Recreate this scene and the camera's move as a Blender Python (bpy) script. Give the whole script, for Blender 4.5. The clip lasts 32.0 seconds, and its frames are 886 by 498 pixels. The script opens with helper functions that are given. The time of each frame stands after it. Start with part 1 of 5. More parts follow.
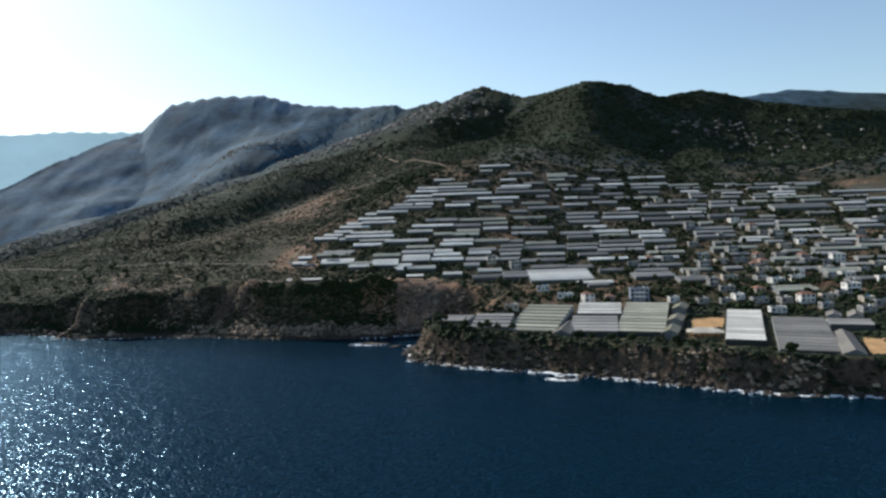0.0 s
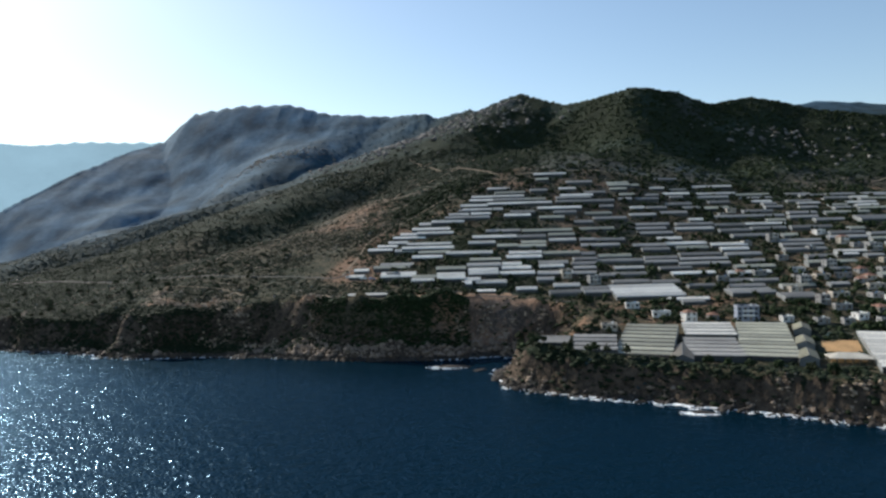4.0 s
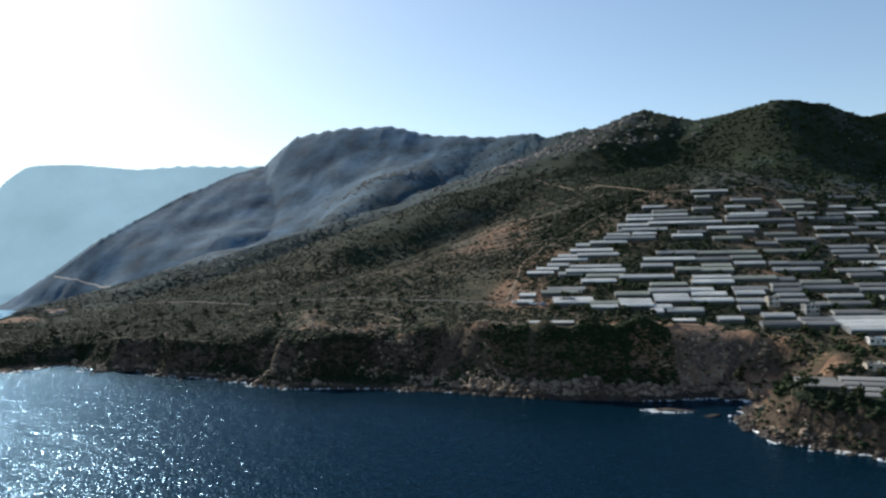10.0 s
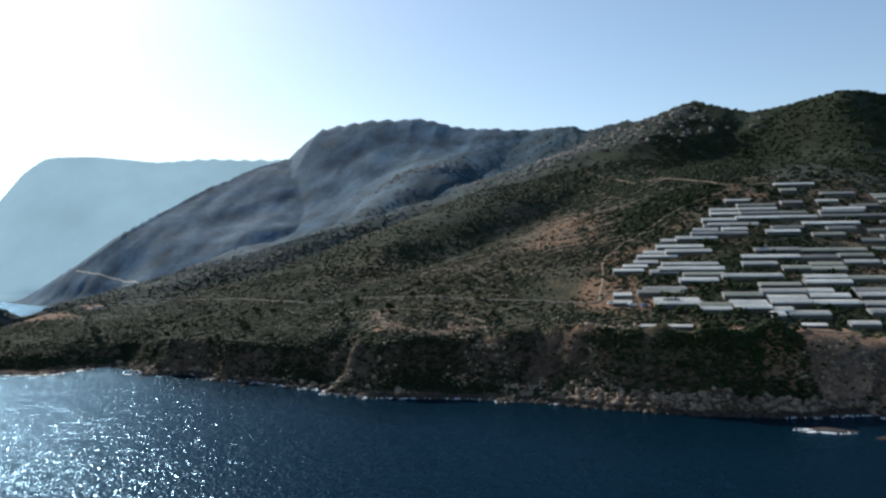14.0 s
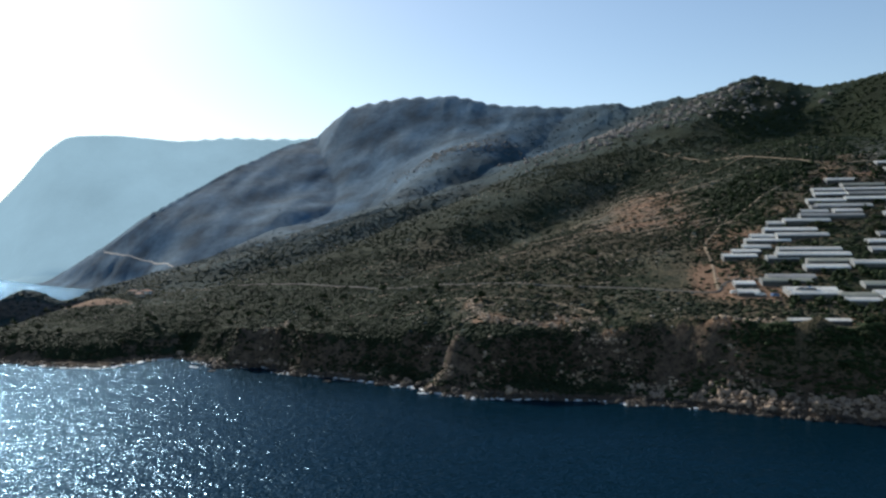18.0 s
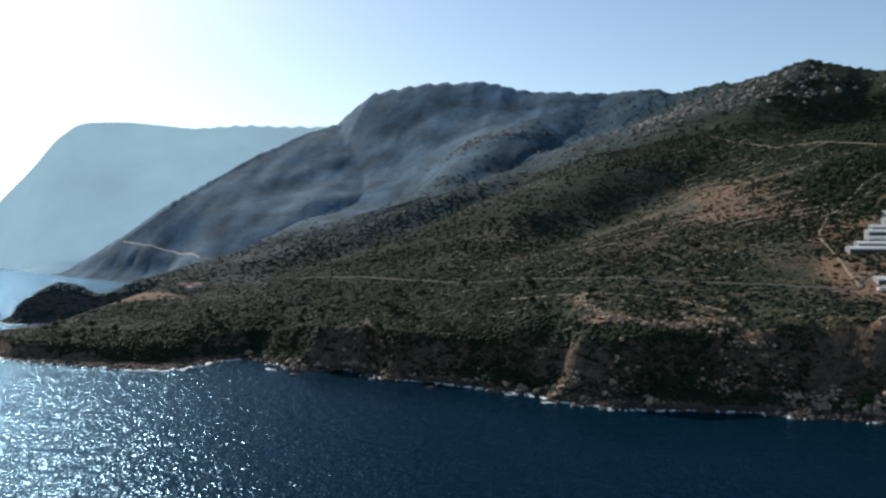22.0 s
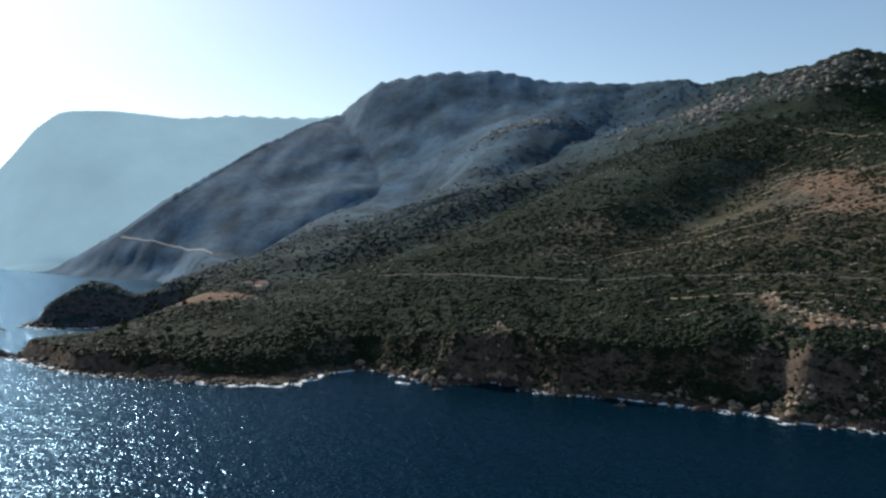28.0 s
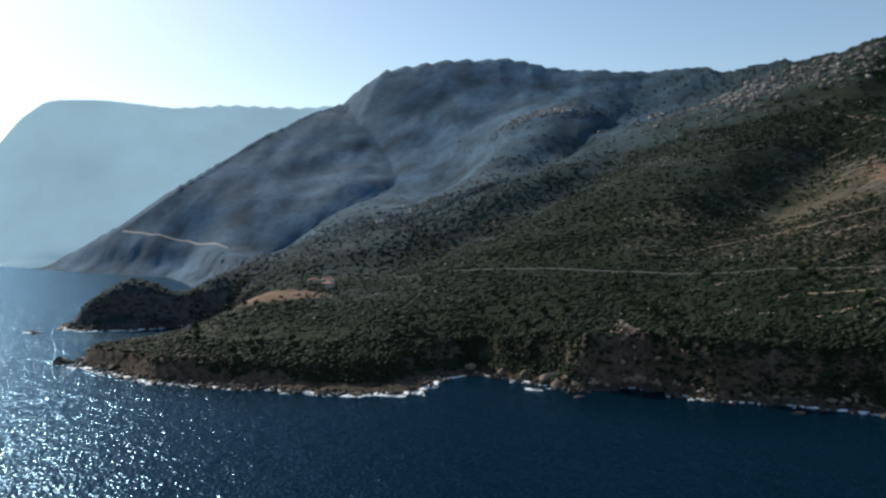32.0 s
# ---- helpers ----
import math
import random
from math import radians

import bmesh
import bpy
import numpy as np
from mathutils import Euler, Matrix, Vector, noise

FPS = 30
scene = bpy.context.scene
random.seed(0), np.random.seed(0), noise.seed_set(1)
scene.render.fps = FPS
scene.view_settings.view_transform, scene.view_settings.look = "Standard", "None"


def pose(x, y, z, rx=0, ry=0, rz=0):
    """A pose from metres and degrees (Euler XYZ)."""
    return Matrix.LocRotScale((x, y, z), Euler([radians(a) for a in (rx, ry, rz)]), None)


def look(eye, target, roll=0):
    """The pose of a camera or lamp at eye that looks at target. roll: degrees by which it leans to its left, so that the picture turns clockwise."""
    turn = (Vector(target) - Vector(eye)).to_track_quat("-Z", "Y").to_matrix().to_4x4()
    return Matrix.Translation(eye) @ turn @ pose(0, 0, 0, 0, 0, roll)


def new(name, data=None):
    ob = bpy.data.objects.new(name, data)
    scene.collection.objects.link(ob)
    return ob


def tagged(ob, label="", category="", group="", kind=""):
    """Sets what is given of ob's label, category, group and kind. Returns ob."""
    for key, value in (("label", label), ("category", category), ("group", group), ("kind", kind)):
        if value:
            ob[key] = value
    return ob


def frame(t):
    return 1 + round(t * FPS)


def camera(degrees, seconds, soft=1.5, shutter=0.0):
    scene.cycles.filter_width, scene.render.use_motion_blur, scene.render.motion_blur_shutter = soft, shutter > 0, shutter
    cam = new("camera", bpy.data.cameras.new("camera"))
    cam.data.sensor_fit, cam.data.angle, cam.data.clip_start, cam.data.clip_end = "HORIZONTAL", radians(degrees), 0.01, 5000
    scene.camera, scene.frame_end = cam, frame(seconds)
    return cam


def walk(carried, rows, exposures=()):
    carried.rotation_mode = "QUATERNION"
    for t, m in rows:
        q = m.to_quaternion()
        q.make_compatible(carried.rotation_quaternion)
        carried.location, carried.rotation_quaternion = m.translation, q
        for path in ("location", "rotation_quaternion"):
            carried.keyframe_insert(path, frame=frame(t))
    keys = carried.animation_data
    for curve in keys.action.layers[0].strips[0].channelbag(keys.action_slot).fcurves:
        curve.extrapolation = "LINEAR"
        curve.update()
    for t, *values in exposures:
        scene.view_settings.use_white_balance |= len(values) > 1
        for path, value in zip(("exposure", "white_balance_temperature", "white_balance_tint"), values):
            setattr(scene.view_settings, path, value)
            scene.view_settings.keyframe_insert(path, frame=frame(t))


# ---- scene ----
cam = camera(65.576, 32.0, soft=2.6)
PATH = [
    (0.0, pose(0.00, 0.55, 80.80, 88.028, 1.644, -0.012)),
    (0.5, pose(-6.09, 6.55, 80.71, 88.166, 1.667, 0.023)),
    (1.0, pose(-12.17, 12.52, 80.62, 88.240, 1.665, 0.037)),
    (1.5, pose(-18.25, 18.48, 80.52, 88.379, 1.681, 0.125)),
    (2.0, pose(-24.29, 24.38, 80.42, 88.530, 1.650, 0.239)),
    (2.5, pose(-30.29, 30.22, 80.30, 88.649, 1.593, 0.276)),
    (4.5, pose(-55.05, 52.78, 79.72, 89.352, 1.422, 0.980)),
    (5.0, pose(-61.40, 57.60, 79.50, 89.529, 1.391, 1.236)),
    (5.5, pose(-67.80, 62.21, 79.23, 89.694, 1.300, 1.488)),
    (6.0, pose(-74.27, 66.56, 78.91, 89.933, 1.222, 2.067)),
    (6.3, pose(-78.18, 69.07, 78.71, 90.078, 1.182, 2.448)),
    (6.5, pose(-80.80, 70.72, 78.58, 90.215, 1.153, 2.745)),
    (7.0, pose(-87.38, 74.75, 78.25, 90.506, 1.119, 3.628)),
    (7.5, pose(-94.01, 78.73, 77.99, 90.766, 1.067, 4.362)),
    (8.0, pose(-100.71, 82.77, 77.80, 90.976, 1.018, 4.951)),
    (8.5, pose(-107.43, 86.94, 77.69, 91.140, 1.003, 5.399)),
    (9.0, pose(-114.15, 91.26, 77.62, 91.271, 0.980, 5.850)),
    (9.5, pose(-120.88, 95.71, 77.60, 91.369, 0.920, 6.211)),
    (10.0, pose(-127.67, 100.30, 77.59, 91.432, 0.878, 6.560)),
    (10.5, pose(-134.57, 105.06, 77.56, 91.454, 0.823, 6.846)),
    (11.0, pose(-141.64, 110.03, 77.52, 91.456, 0.773, 6.986)),
    (11.5, pose(-148.86, 115.16, 77.48, 91.451, 0.695, 7.004)),
    (12.0, pose(-156.21, 120.37, 77.45, 91.426, 0.637, 7.018)),
    (12.5, pose(-163.66, 125.59, 77.40, 91.404, 0.558, 7.010)),
    (13.0, pose(-171.19, 130.78, 77.34, 91.380, 0.502, 7.036)),
    (13.5, pose(-178.74, 135.90, 77.27, 91.324, 0.478, 7.050)),
    (14.0, pose(-186.28, 140.97, 77.21, 91.218, 0.434, 7.119)),
    (14.5, pose(-193.82, 146.00, 77.17, 91.097, 0.369, 7.175)),
    (16.5, pose(-224.10, 165.29, 77.39, 90.365, 0.214, 7.588)),
    (17.0, pose(-231.83, 169.81, 77.83, 90.161, 0.175, 7.653)),
    (17.5, pose(-239.67, 174.29, 78.34, 89.923, 0.191, 7.750)),
    (18.0, pose(-247.60, 178.71, 78.87, 89.696, 0.223, 7.872)),
    (18.5, pose(-255.63, 183.05, 79.38, 89.481, 0.240, 7.924)),
    (19.0, pose(-263.74, 187.35, 79.78, 89.277, 0.244, 7.987)),
    (19.5, pose(-271.92, 191.58, 80.01, 89.172, 0.180, 7.949)),
    (20.0, pose(-280.19, 195.74, 80.09, 89.089, 0.160, 7.934)),
    (20.5, pose(-288.51, 199.80, 80.08, 89.023, 0.125, 7.843)),
    (21.0, pose(-296.95, 203.80, 79.98, 88.915, 0.151, 7.869)),
    (21.5, pose(-305.43, 207.71, 79.76, 88.851, 0.113, 7.821)),
    (22.0, pose(-313.93, 211.55, 79.43, 88.869, 0.095, 7.785)),
    (22.5, pose(-322.42, 215.34, 79.01, 88.886, 0.040, 7.644)),
    (23.0, pose(-331.00, 219.17, 78.57, 88.909, 0.025, 7.593)),
    (23.5, pose(-339.68, 223.01, 78.13, 88.928, 0.052, 7.539)),
    (24.0, pose(-348.43, 226.84, 77.68, 88.960, 0.055, 7.492)),
    (24.5, pose(-357.22, 230.63, 77.23, 88.975, 0.045, 7.402)),
    (25.0, pose(-366.05, 234.40, 76.79, 89.002, 0.043, 7.327)),
    (25.5, pose(-374.93, 238.20, 76.39, 89.009, 0.035, 7.225)),
    (27.5, pose(-411.12, 254.89, 76.09, 88.681, 0.058, 5.131)),
    (28.0, pose(-420.85, 258.87, 76.13, 88.598, 0.053, 4.893)),
    (28.5, pose(-430.49, 262.68, 76.16, 88.527, 0.065, 4.553)),
    (29.0, pose(-440.04, 266.35, 76.18, 88.427, 0.099, 4.274)),
    (29.5, pose(-449.51, 269.88, 76.18, 88.360, 0.138, 3.948)),
    (30.0, pose(-458.97, 273.37, 76.18, 88.274, 0.160, 3.645)),
    (30.5, pose(-468.45, 276.89, 76.15, 88.208, 0.221, 3.436)),
    (31.0, pose(-477.86, 280.35, 76.13, 88.123, 0.305, 3.245)),
    (31.5, pose(-487.19, 283.69, 76.11, 88.027, 0.359, 2.992)),
    (32.0, pose(-496.50, 286.96, 76.11, 87.937, 0.398, 2.766)),
]
walk(cam, PATH, [(0.0, 0.20, 6500, 8.0), (14.0, 0.16, 6500, 8.0), (25.0, 0.06, 6500, 8.0), (32.0, 0.03, 6500, 8.0)])

# ---- sky and sun ----
SUN_AZIMUTH, SUN_HEIGHT = 42.0, 33.0     # degrees to the left of straight ahead (y), and above the horizon
world = bpy.data.worlds.new("sky")
scene.world = world
world.use_nodes = True
nt = world.node_tree
nt.nodes.clear()
sky = nt.nodes.new("ShaderNodeTexSky")
sky.sky_type, sky.sun_disc = "NISHITA", False
sky.sun_elevation, sky.sun_rotation = radians(SUN_HEIGHT), radians(-SUN_AZIMUTH)
sky.altitude, sky.air_density, sky.dust_density, sky.ozone_density = 60, 1.0, 0.5, 0.6
back = nt.nodes.new("ShaderNodeBackground")
back.inputs["Strength"].default_value = 0.130
out = nt.nodes.new("ShaderNodeOutputWorld")
tint = nt.nodes.new("ShaderNodeVectorMath")
tint.operation = "MULTIPLY"
tint.inputs[1].default_value = (0.93, 0.97, 0.985)      # a clear, slightly teal sky
nt.links.new(sky.outputs[0], tint.inputs[0])
nt.links.new(tint.outputs[0], back.inputs[0])
nt.links.new(back.outputs[0], out.inputs[0])
sun_data = bpy.data.lights.new("sun", "SUN")
sun_data.energy, sun_data.angle, sun_data.color = 5.0, radians(0.53), (1.0, 0.95, 0.87)
sun = new("sun", sun_data)
sun_from = Vector((-math.sin(radians(SUN_AZIMUTH)) * math.cos(radians(SUN_HEIGHT)), math.cos(radians(SUN_AZIMUTH)) * math.cos(radians(SUN_HEIGHT)), math.sin(radians(SUN_HEIGHT))))
sun.matrix_world = look(sun_from * 900, (0, 0, 0))

# ---- materials ----
def material(name, colour, rough=0.8, metal=0.0, vary=0.25, size=1.0, bump=0.3, bump_size=None, random_tint=0.0, spec=0.3):
    """A procedural surface: a base colour that varies at two scales, with fine relief."""
    m = bpy.data.materials.new(name)
    m.use_nodes = True
    t = m.node_tree
    n, l = t.nodes, t.links
    p = n["Principled BSDF"]
    geo = n.new("ShaderNodeNewGeometry")
    big, small = n.new("ShaderNodeTexNoise"), n.new("ShaderNodeTexNoise")
    big.inputs["Scale"].default_value, small.inputs["Scale"].default_value = 0.13 / size, 1.7 / size
    big.inputs["Detail"].default_value, small.inputs["Detail"].default_value = 4, 5
    add = n.new("ShaderNodeMath")
    add.operation = "ADD"
    ramp = n.new("ShaderNodeMapRange")
    ramp.inputs["From Min"].default_value, ramp.inputs["From Max"].default_value = 0.7, 1.3
    ramp.inputs["To Min"].default_value, ramp.inputs["To Max"].default_value = 1 - vary, 1 + vary
    scale = n.new("ShaderNodeVectorMath")
    scale.operation = "SCALE"
    scale.inputs[0].default_value = colour[:3]
    l.new(geo.outputs["Position"], big.inputs["Vector"])
    l.new(geo.outputs["Position"], small.inputs["Vector"])
    l.new(big.outputs["Fac"], add.inputs[0])
    l.new(small.outputs["Fac"], add.inputs[1])
    l.new(add.outputs[0], ramp.inputs["Value"])
    factor = ramp.outputs[0]
    if random_tint:
        info = n.new("ShaderNodeObjectInfo")
        rr = n.new("ShaderNodeMapRange")
        rr.inputs["To Min"].default_value, rr.inputs["To Max"].default_value = 1 - random_tint, 1 + random_tint
        mul = n.new("ShaderNodeMath")
        mul.operation = "MULTIPLY"
        l.new(info.outputs["Random"], rr.inputs["Value"])
        l.new(rr.outputs[0], mul.inputs[0])
        l.new(factor, mul.inputs[1])
        factor = mul.outputs[0]
    l.new(factor, scale.inputs["Scale"])
    l.new(scale.outputs[0], p.inputs["Base Color"])
    p.inputs["Roughness"].default_value, p.inputs["Metallic"].default_value = rough, metal
    p.inputs["Specular IOR Level"].default_value = spec
    if bump:
        tex = n.new("ShaderNodeTexNoise")
        tex.inputs["Scale"].default_value, tex.inputs["Detail"].default_value = 1.0 / (bump_size or size), 6
        b = n.new("ShaderNodeBump")
        b.inputs["Strength"].default_value, b.inputs["Distance"].default_value = bump, 0.3 * (bump_size or size)
        l.new(geo.outputs["Position"], tex.inputs["Vector"])
        l.new(tex.outputs["Fac"], b.inputs["Height"])
        l.new(b.outputs[0], p.inputs["Normal"])
    return m


def mix_colour(t, fac, a, b):
    """A colour mix node; a and b are sockets or colours."""
    node = t.nodes.new("ShaderNodeMix")
    node.data_type = "RGBA"
    for socket, value in ((node.inputs[0], fac), (node.inputs[6], a), (node.inputs[7], b)):
        if isinstance(value, bpy.types.NodeSocket):
            t.links.new(value, socket)
        elif isinstance(value, tuple):
            socket.default_value = (*value, 1.0)
        else:
            socket.default_value = value
    return node.outputs[2]


def ground_material():
    m = bpy.data.materials.new("hillside")
    m.use_nodes = True
    t = m.node_tree
    n, l = t.nodes, t.links
    p = n["Principled BSDF"]
    geo = n.new("ShaderNodeNewGeometry")
    cover = n.new("ShaderNodeAttribute")
    cover.attribute_name = "cover"
    split = n.new("ShaderNodeSeparateColor")
    l.new(cover.outputs["Color"], split.inputs[0])

    def noise_at(scale, detail=5, rough=0.55):
        tex = n.new("ShaderNodeTexNoise")
        tex.inputs["Scale"].default_value, tex.inputs["Detail"].default_value, tex.inputs["Roughness"].default_value = scale, detail, rough
        l.new(geo.outputs["Position"], tex.inputs["Vector"])
        return tex.outputs["Fac"]

    def step(value, lo, hi):
        r = n.new("ShaderNodeMapRange")
        r.inputs["From Min"].default_value, r.inputs["From Max"].default_value = lo, hi
        l.new(value, r.inputs["Value"])
        return r.outputs[0]

    def combine(op, a, b):
        node = n.new("ShaderNodeMath")
        node.operation = op
        for k, v in enumerate((a, b)):
            if isinstance(v, bpy.types.NodeSocket):
                l.new(v, node.inputs[k])
            else:
                node.inputs[k].default_value = v
        return node.outputs[0]

    fine, middle, large = noise_at(0.55, 6), noise_at(0.12, 5), noise_at(0.018, 4)
    scrub = mix_colour(t, step(middle, 0.35, 0.65), (0.013, 0.020, 0.010), (0.023, 0.031, 0.015))
    dry = mix_colour(t, step(fine, 0.35, 0.65), (0.048, 0.043, 0.026), (0.108, 0.086, 0.055))
    soil = mix_colour(t, step(fine, 0.3, 0.7), (0.135, 0.078, 0.050), (0.275, 0.170, 0.108))
    rock = mix_colour(t, step(noise_at(0.3, 7, 0.65), 0.35, 0.65), (0.036, 0.027, 0.020), (0.125, 0.090, 0.064))
    # grey limestone takes over from the brown rock high on the mountain
    place = n.new("ShaderNodeSeparateXYZ")
    l.new(geo.outputs["Position"], place.inputs[0])
    high = step(combine("ADD", place.outputs["Z"], combine("MULTIPLY", combine("SUBTRACT", large, 0.5), 160.0)), 95, 185)
    rock = mix_colour(t, high, rock, mix_colour(t, step(noise_at(0.09, 7, 0.65), 0.35, 0.65), (0.042, 0.046, 0.049), (0.118, 0.124, 0.126)))
    dry = mix_colour(t, high, dry, mix_colour(t, step(fine, 0.35, 0.65), (0.036, 0.042, 0.036), (0.076, 0.082, 0.074)))
    # stones and dry grass show between the bushes where the scrub thins
    gaps = combine("ADD", combine("MULTIPLY", fine, 0.55), combine("MULTIPLY", middle, 0.45))
    thin = step(combine("SUBTRACT", combine("ADD", gaps, 0.34), split.outputs[0]), 0.02, 0.14)
    colour = mix_colour(t, thin, scrub, dry)
    bare = step(combine("ADD", split.outputs[1], combine("MULTIPLY", combine("SUBTRACT", gaps, 0.5), 1.3)), 0.42, 0.62)
    colour = mix_colour(t, bare, colour, soil)
    stony = step(combine("ADD", split.outputs[2], combine("MULTIPLY", combine("SUBTRACT", gaps, 0.5), 1.6)), 0.40, 0.60)
    colour = mix_colour(t, stony, colour, rock)
    # haze over the mountain and its western spur, painted as blue-grey base colour
    haze_tint = mix_colour(t, step(combine("ADD", combine("MULTIPLY", noise_at(0.10, 7, 0.72), 0.7), combine("MULTIPLY", large, 0.5)), 0.46, 0.74), (0.026, 0.066, 0.106), (0.070, 0.126, 0.182))
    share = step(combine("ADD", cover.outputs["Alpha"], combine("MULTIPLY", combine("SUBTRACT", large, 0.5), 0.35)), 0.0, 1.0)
    colour = mix_colour(t, share, colour, haze_tint)
    tone = n.new("ShaderNodeVectorMath")
    tone.operation = "SCALE"
    l.new(colour, tone.inputs[0])
    span = n.new("ShaderNodeMapRange")
    span.inputs["From Min"].default_value, span.inputs["From Max"].default_value = 0.3, 0.7
    span.inputs["To Min"].default_value, span.inputs["To Max"].default_value = 0.7, 1.3
    l.new(large, span.inputs["Value"])
    l.new(span.outputs[0], tone.inputs["Scale"])
    l.new(tone.outputs[0], p.inputs["Base Color"])
    p.inputs["Roughness"].default_value = 0.95
    p.inputs["Specular IOR Level"].default_value = 0.1
    b = n.new("ShaderNodeBump")
    b.inputs["Strength"].default_value, b.inputs["Distance"].default_value = 0.8, 1.6
    l.new(combine("SUBTRACT", 0.8, combine("MULTIPLY", share, 0.55)), b.inputs["Strength"])
    l.new(combine("ADD", fine, middle), b.inputs["Height"])
    l.new(b.outputs[0], p.inputs["Normal"])
    return m


def sea_material():
    """Deep water: the blue light that comes back out of it, under a rippled, shining surface."""
    m = bpy.data.materials.new("sea water")
    m.use_nodes = True
    t = m.node_tree
    n, l = t.nodes, t.links
    n.remove(n["Principled BSDF"])
    depth, shine, fresnel, weaker, mix = (n.new(k) for k in ("ShaderNodeBsdfDiffuse", "ShaderNodeBsdfGlossy", "ShaderNodeFresnel", "ShaderNodeMath", "ShaderNodeMixShader"))
    shine.inputs["Color"].default_value = (0.44, 0.72, 1.0, 1)
    shine.inputs["Roughness"].default_value = 0.17
    fresnel.inputs["IOR"].default_value = 1.25
    weaker.operation = "MULTIPLY"
    weaker.inputs[1].default_value = 0.52
    geo = n.new("ShaderNodeNewGeometry")
    drift = n.new("ShaderNodeTexNoise")
    drift.inputs["Scale"].default_value, drift.inputs["Detail"].default_value = 0.006, 4
    l.new(geo.outputs["Position"], drift.inputs["Vector"])
    l.new(mix_colour(t, drift.outputs["Fac"], (0.0005, 0.0066, 0.0125), (0.0008, 0.0110, 0.0208)), depth.inputs["Color"])
    height = None
    for scale, weight, stretch, detail in ((0.05, 0.35, 1.0, 2), (0.22, 0.24, 1.1, 1), (0.85, 0.15, 1.2, 0)):
        mapping = n.new("ShaderNodeMapping")
        mapping.vector_type = "TEXTURE"
        mapping.inputs["Rotation"].default_value = (0, 0, radians(24))
        mapping.inputs["Scale"].default_value = (1, stretch, 1)
        tex = n.new("ShaderNodeTexNoise")
        tex.inputs["Scale"].default_value, tex.inputs["Detail"].default_value = scale, detail
        mul = n.new("ShaderNodeMath")
        mul.operation = "MULTIPLY"
        mul.inputs[1].default_value = weight
        l.new(geo.outputs["Position"], mapping.inputs["Vector"])
        l.new(mapping.outputs[0], tex.inputs["Vector"])
        l.new(tex.outputs["Fac"], mul.inputs[0])
        if height is None:
            height = mul.outputs[0]
        else:
            add = n.new("ShaderNodeMath")
            l.new(height, add.inputs[0])
            l.new(mul.outputs[0], add.inputs[1])
            height = add.outputs[0]
    b = n.new("ShaderNodeBump")
    b.inputs["Strength"].default_value, b.inputs["Distance"].default_value = 1.0, 2.8
    l.new(height, b.inputs["Height"])
    for node in (shine, fresnel):
        l.new(b.outputs[0], node.inputs["Normal"])
    l.new(fresnel.outputs[0], weaker.inputs[0])
    l.new(weaker.outputs[0], mix.inputs[0])
    l.new(depth.outputs[0], mix.inputs[1])
    l.new(shine.outputs[0], mix.inputs[2])
    l.new(mix.outputs[0], n["Material Output"].inputs["Surface"])
    return m


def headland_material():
    """The distance: a pale blue mountain, its haze painted as emission."""
    m = material("headland with glowing haze", (0.06, 0.075, 0.07), 1.0, vary=0.35, size=40.0, bump=0.5, bump_size=25.0, spec=0.0)
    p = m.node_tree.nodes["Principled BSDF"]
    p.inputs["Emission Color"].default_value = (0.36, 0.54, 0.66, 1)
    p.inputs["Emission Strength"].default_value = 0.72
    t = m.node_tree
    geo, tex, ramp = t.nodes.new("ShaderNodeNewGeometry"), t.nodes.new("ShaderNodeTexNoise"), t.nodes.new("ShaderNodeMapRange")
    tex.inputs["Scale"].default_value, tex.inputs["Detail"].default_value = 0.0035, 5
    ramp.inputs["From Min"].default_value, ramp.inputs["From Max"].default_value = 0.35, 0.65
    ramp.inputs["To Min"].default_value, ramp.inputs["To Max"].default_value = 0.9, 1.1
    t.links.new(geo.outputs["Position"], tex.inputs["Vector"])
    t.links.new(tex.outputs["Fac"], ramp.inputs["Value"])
    # the painted glow strengthens with the way across the bay
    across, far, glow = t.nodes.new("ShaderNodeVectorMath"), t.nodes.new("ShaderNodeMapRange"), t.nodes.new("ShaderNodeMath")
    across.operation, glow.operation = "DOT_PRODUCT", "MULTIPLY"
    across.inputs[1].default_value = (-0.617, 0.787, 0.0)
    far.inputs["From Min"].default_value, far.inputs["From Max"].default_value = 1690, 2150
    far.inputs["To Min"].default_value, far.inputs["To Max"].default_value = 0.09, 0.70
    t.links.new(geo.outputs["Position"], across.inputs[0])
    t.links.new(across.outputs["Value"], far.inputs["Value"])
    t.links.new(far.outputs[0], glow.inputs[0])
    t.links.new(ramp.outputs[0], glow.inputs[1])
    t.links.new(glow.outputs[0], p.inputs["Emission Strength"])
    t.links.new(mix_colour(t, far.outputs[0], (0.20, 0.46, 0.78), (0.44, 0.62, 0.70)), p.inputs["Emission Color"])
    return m


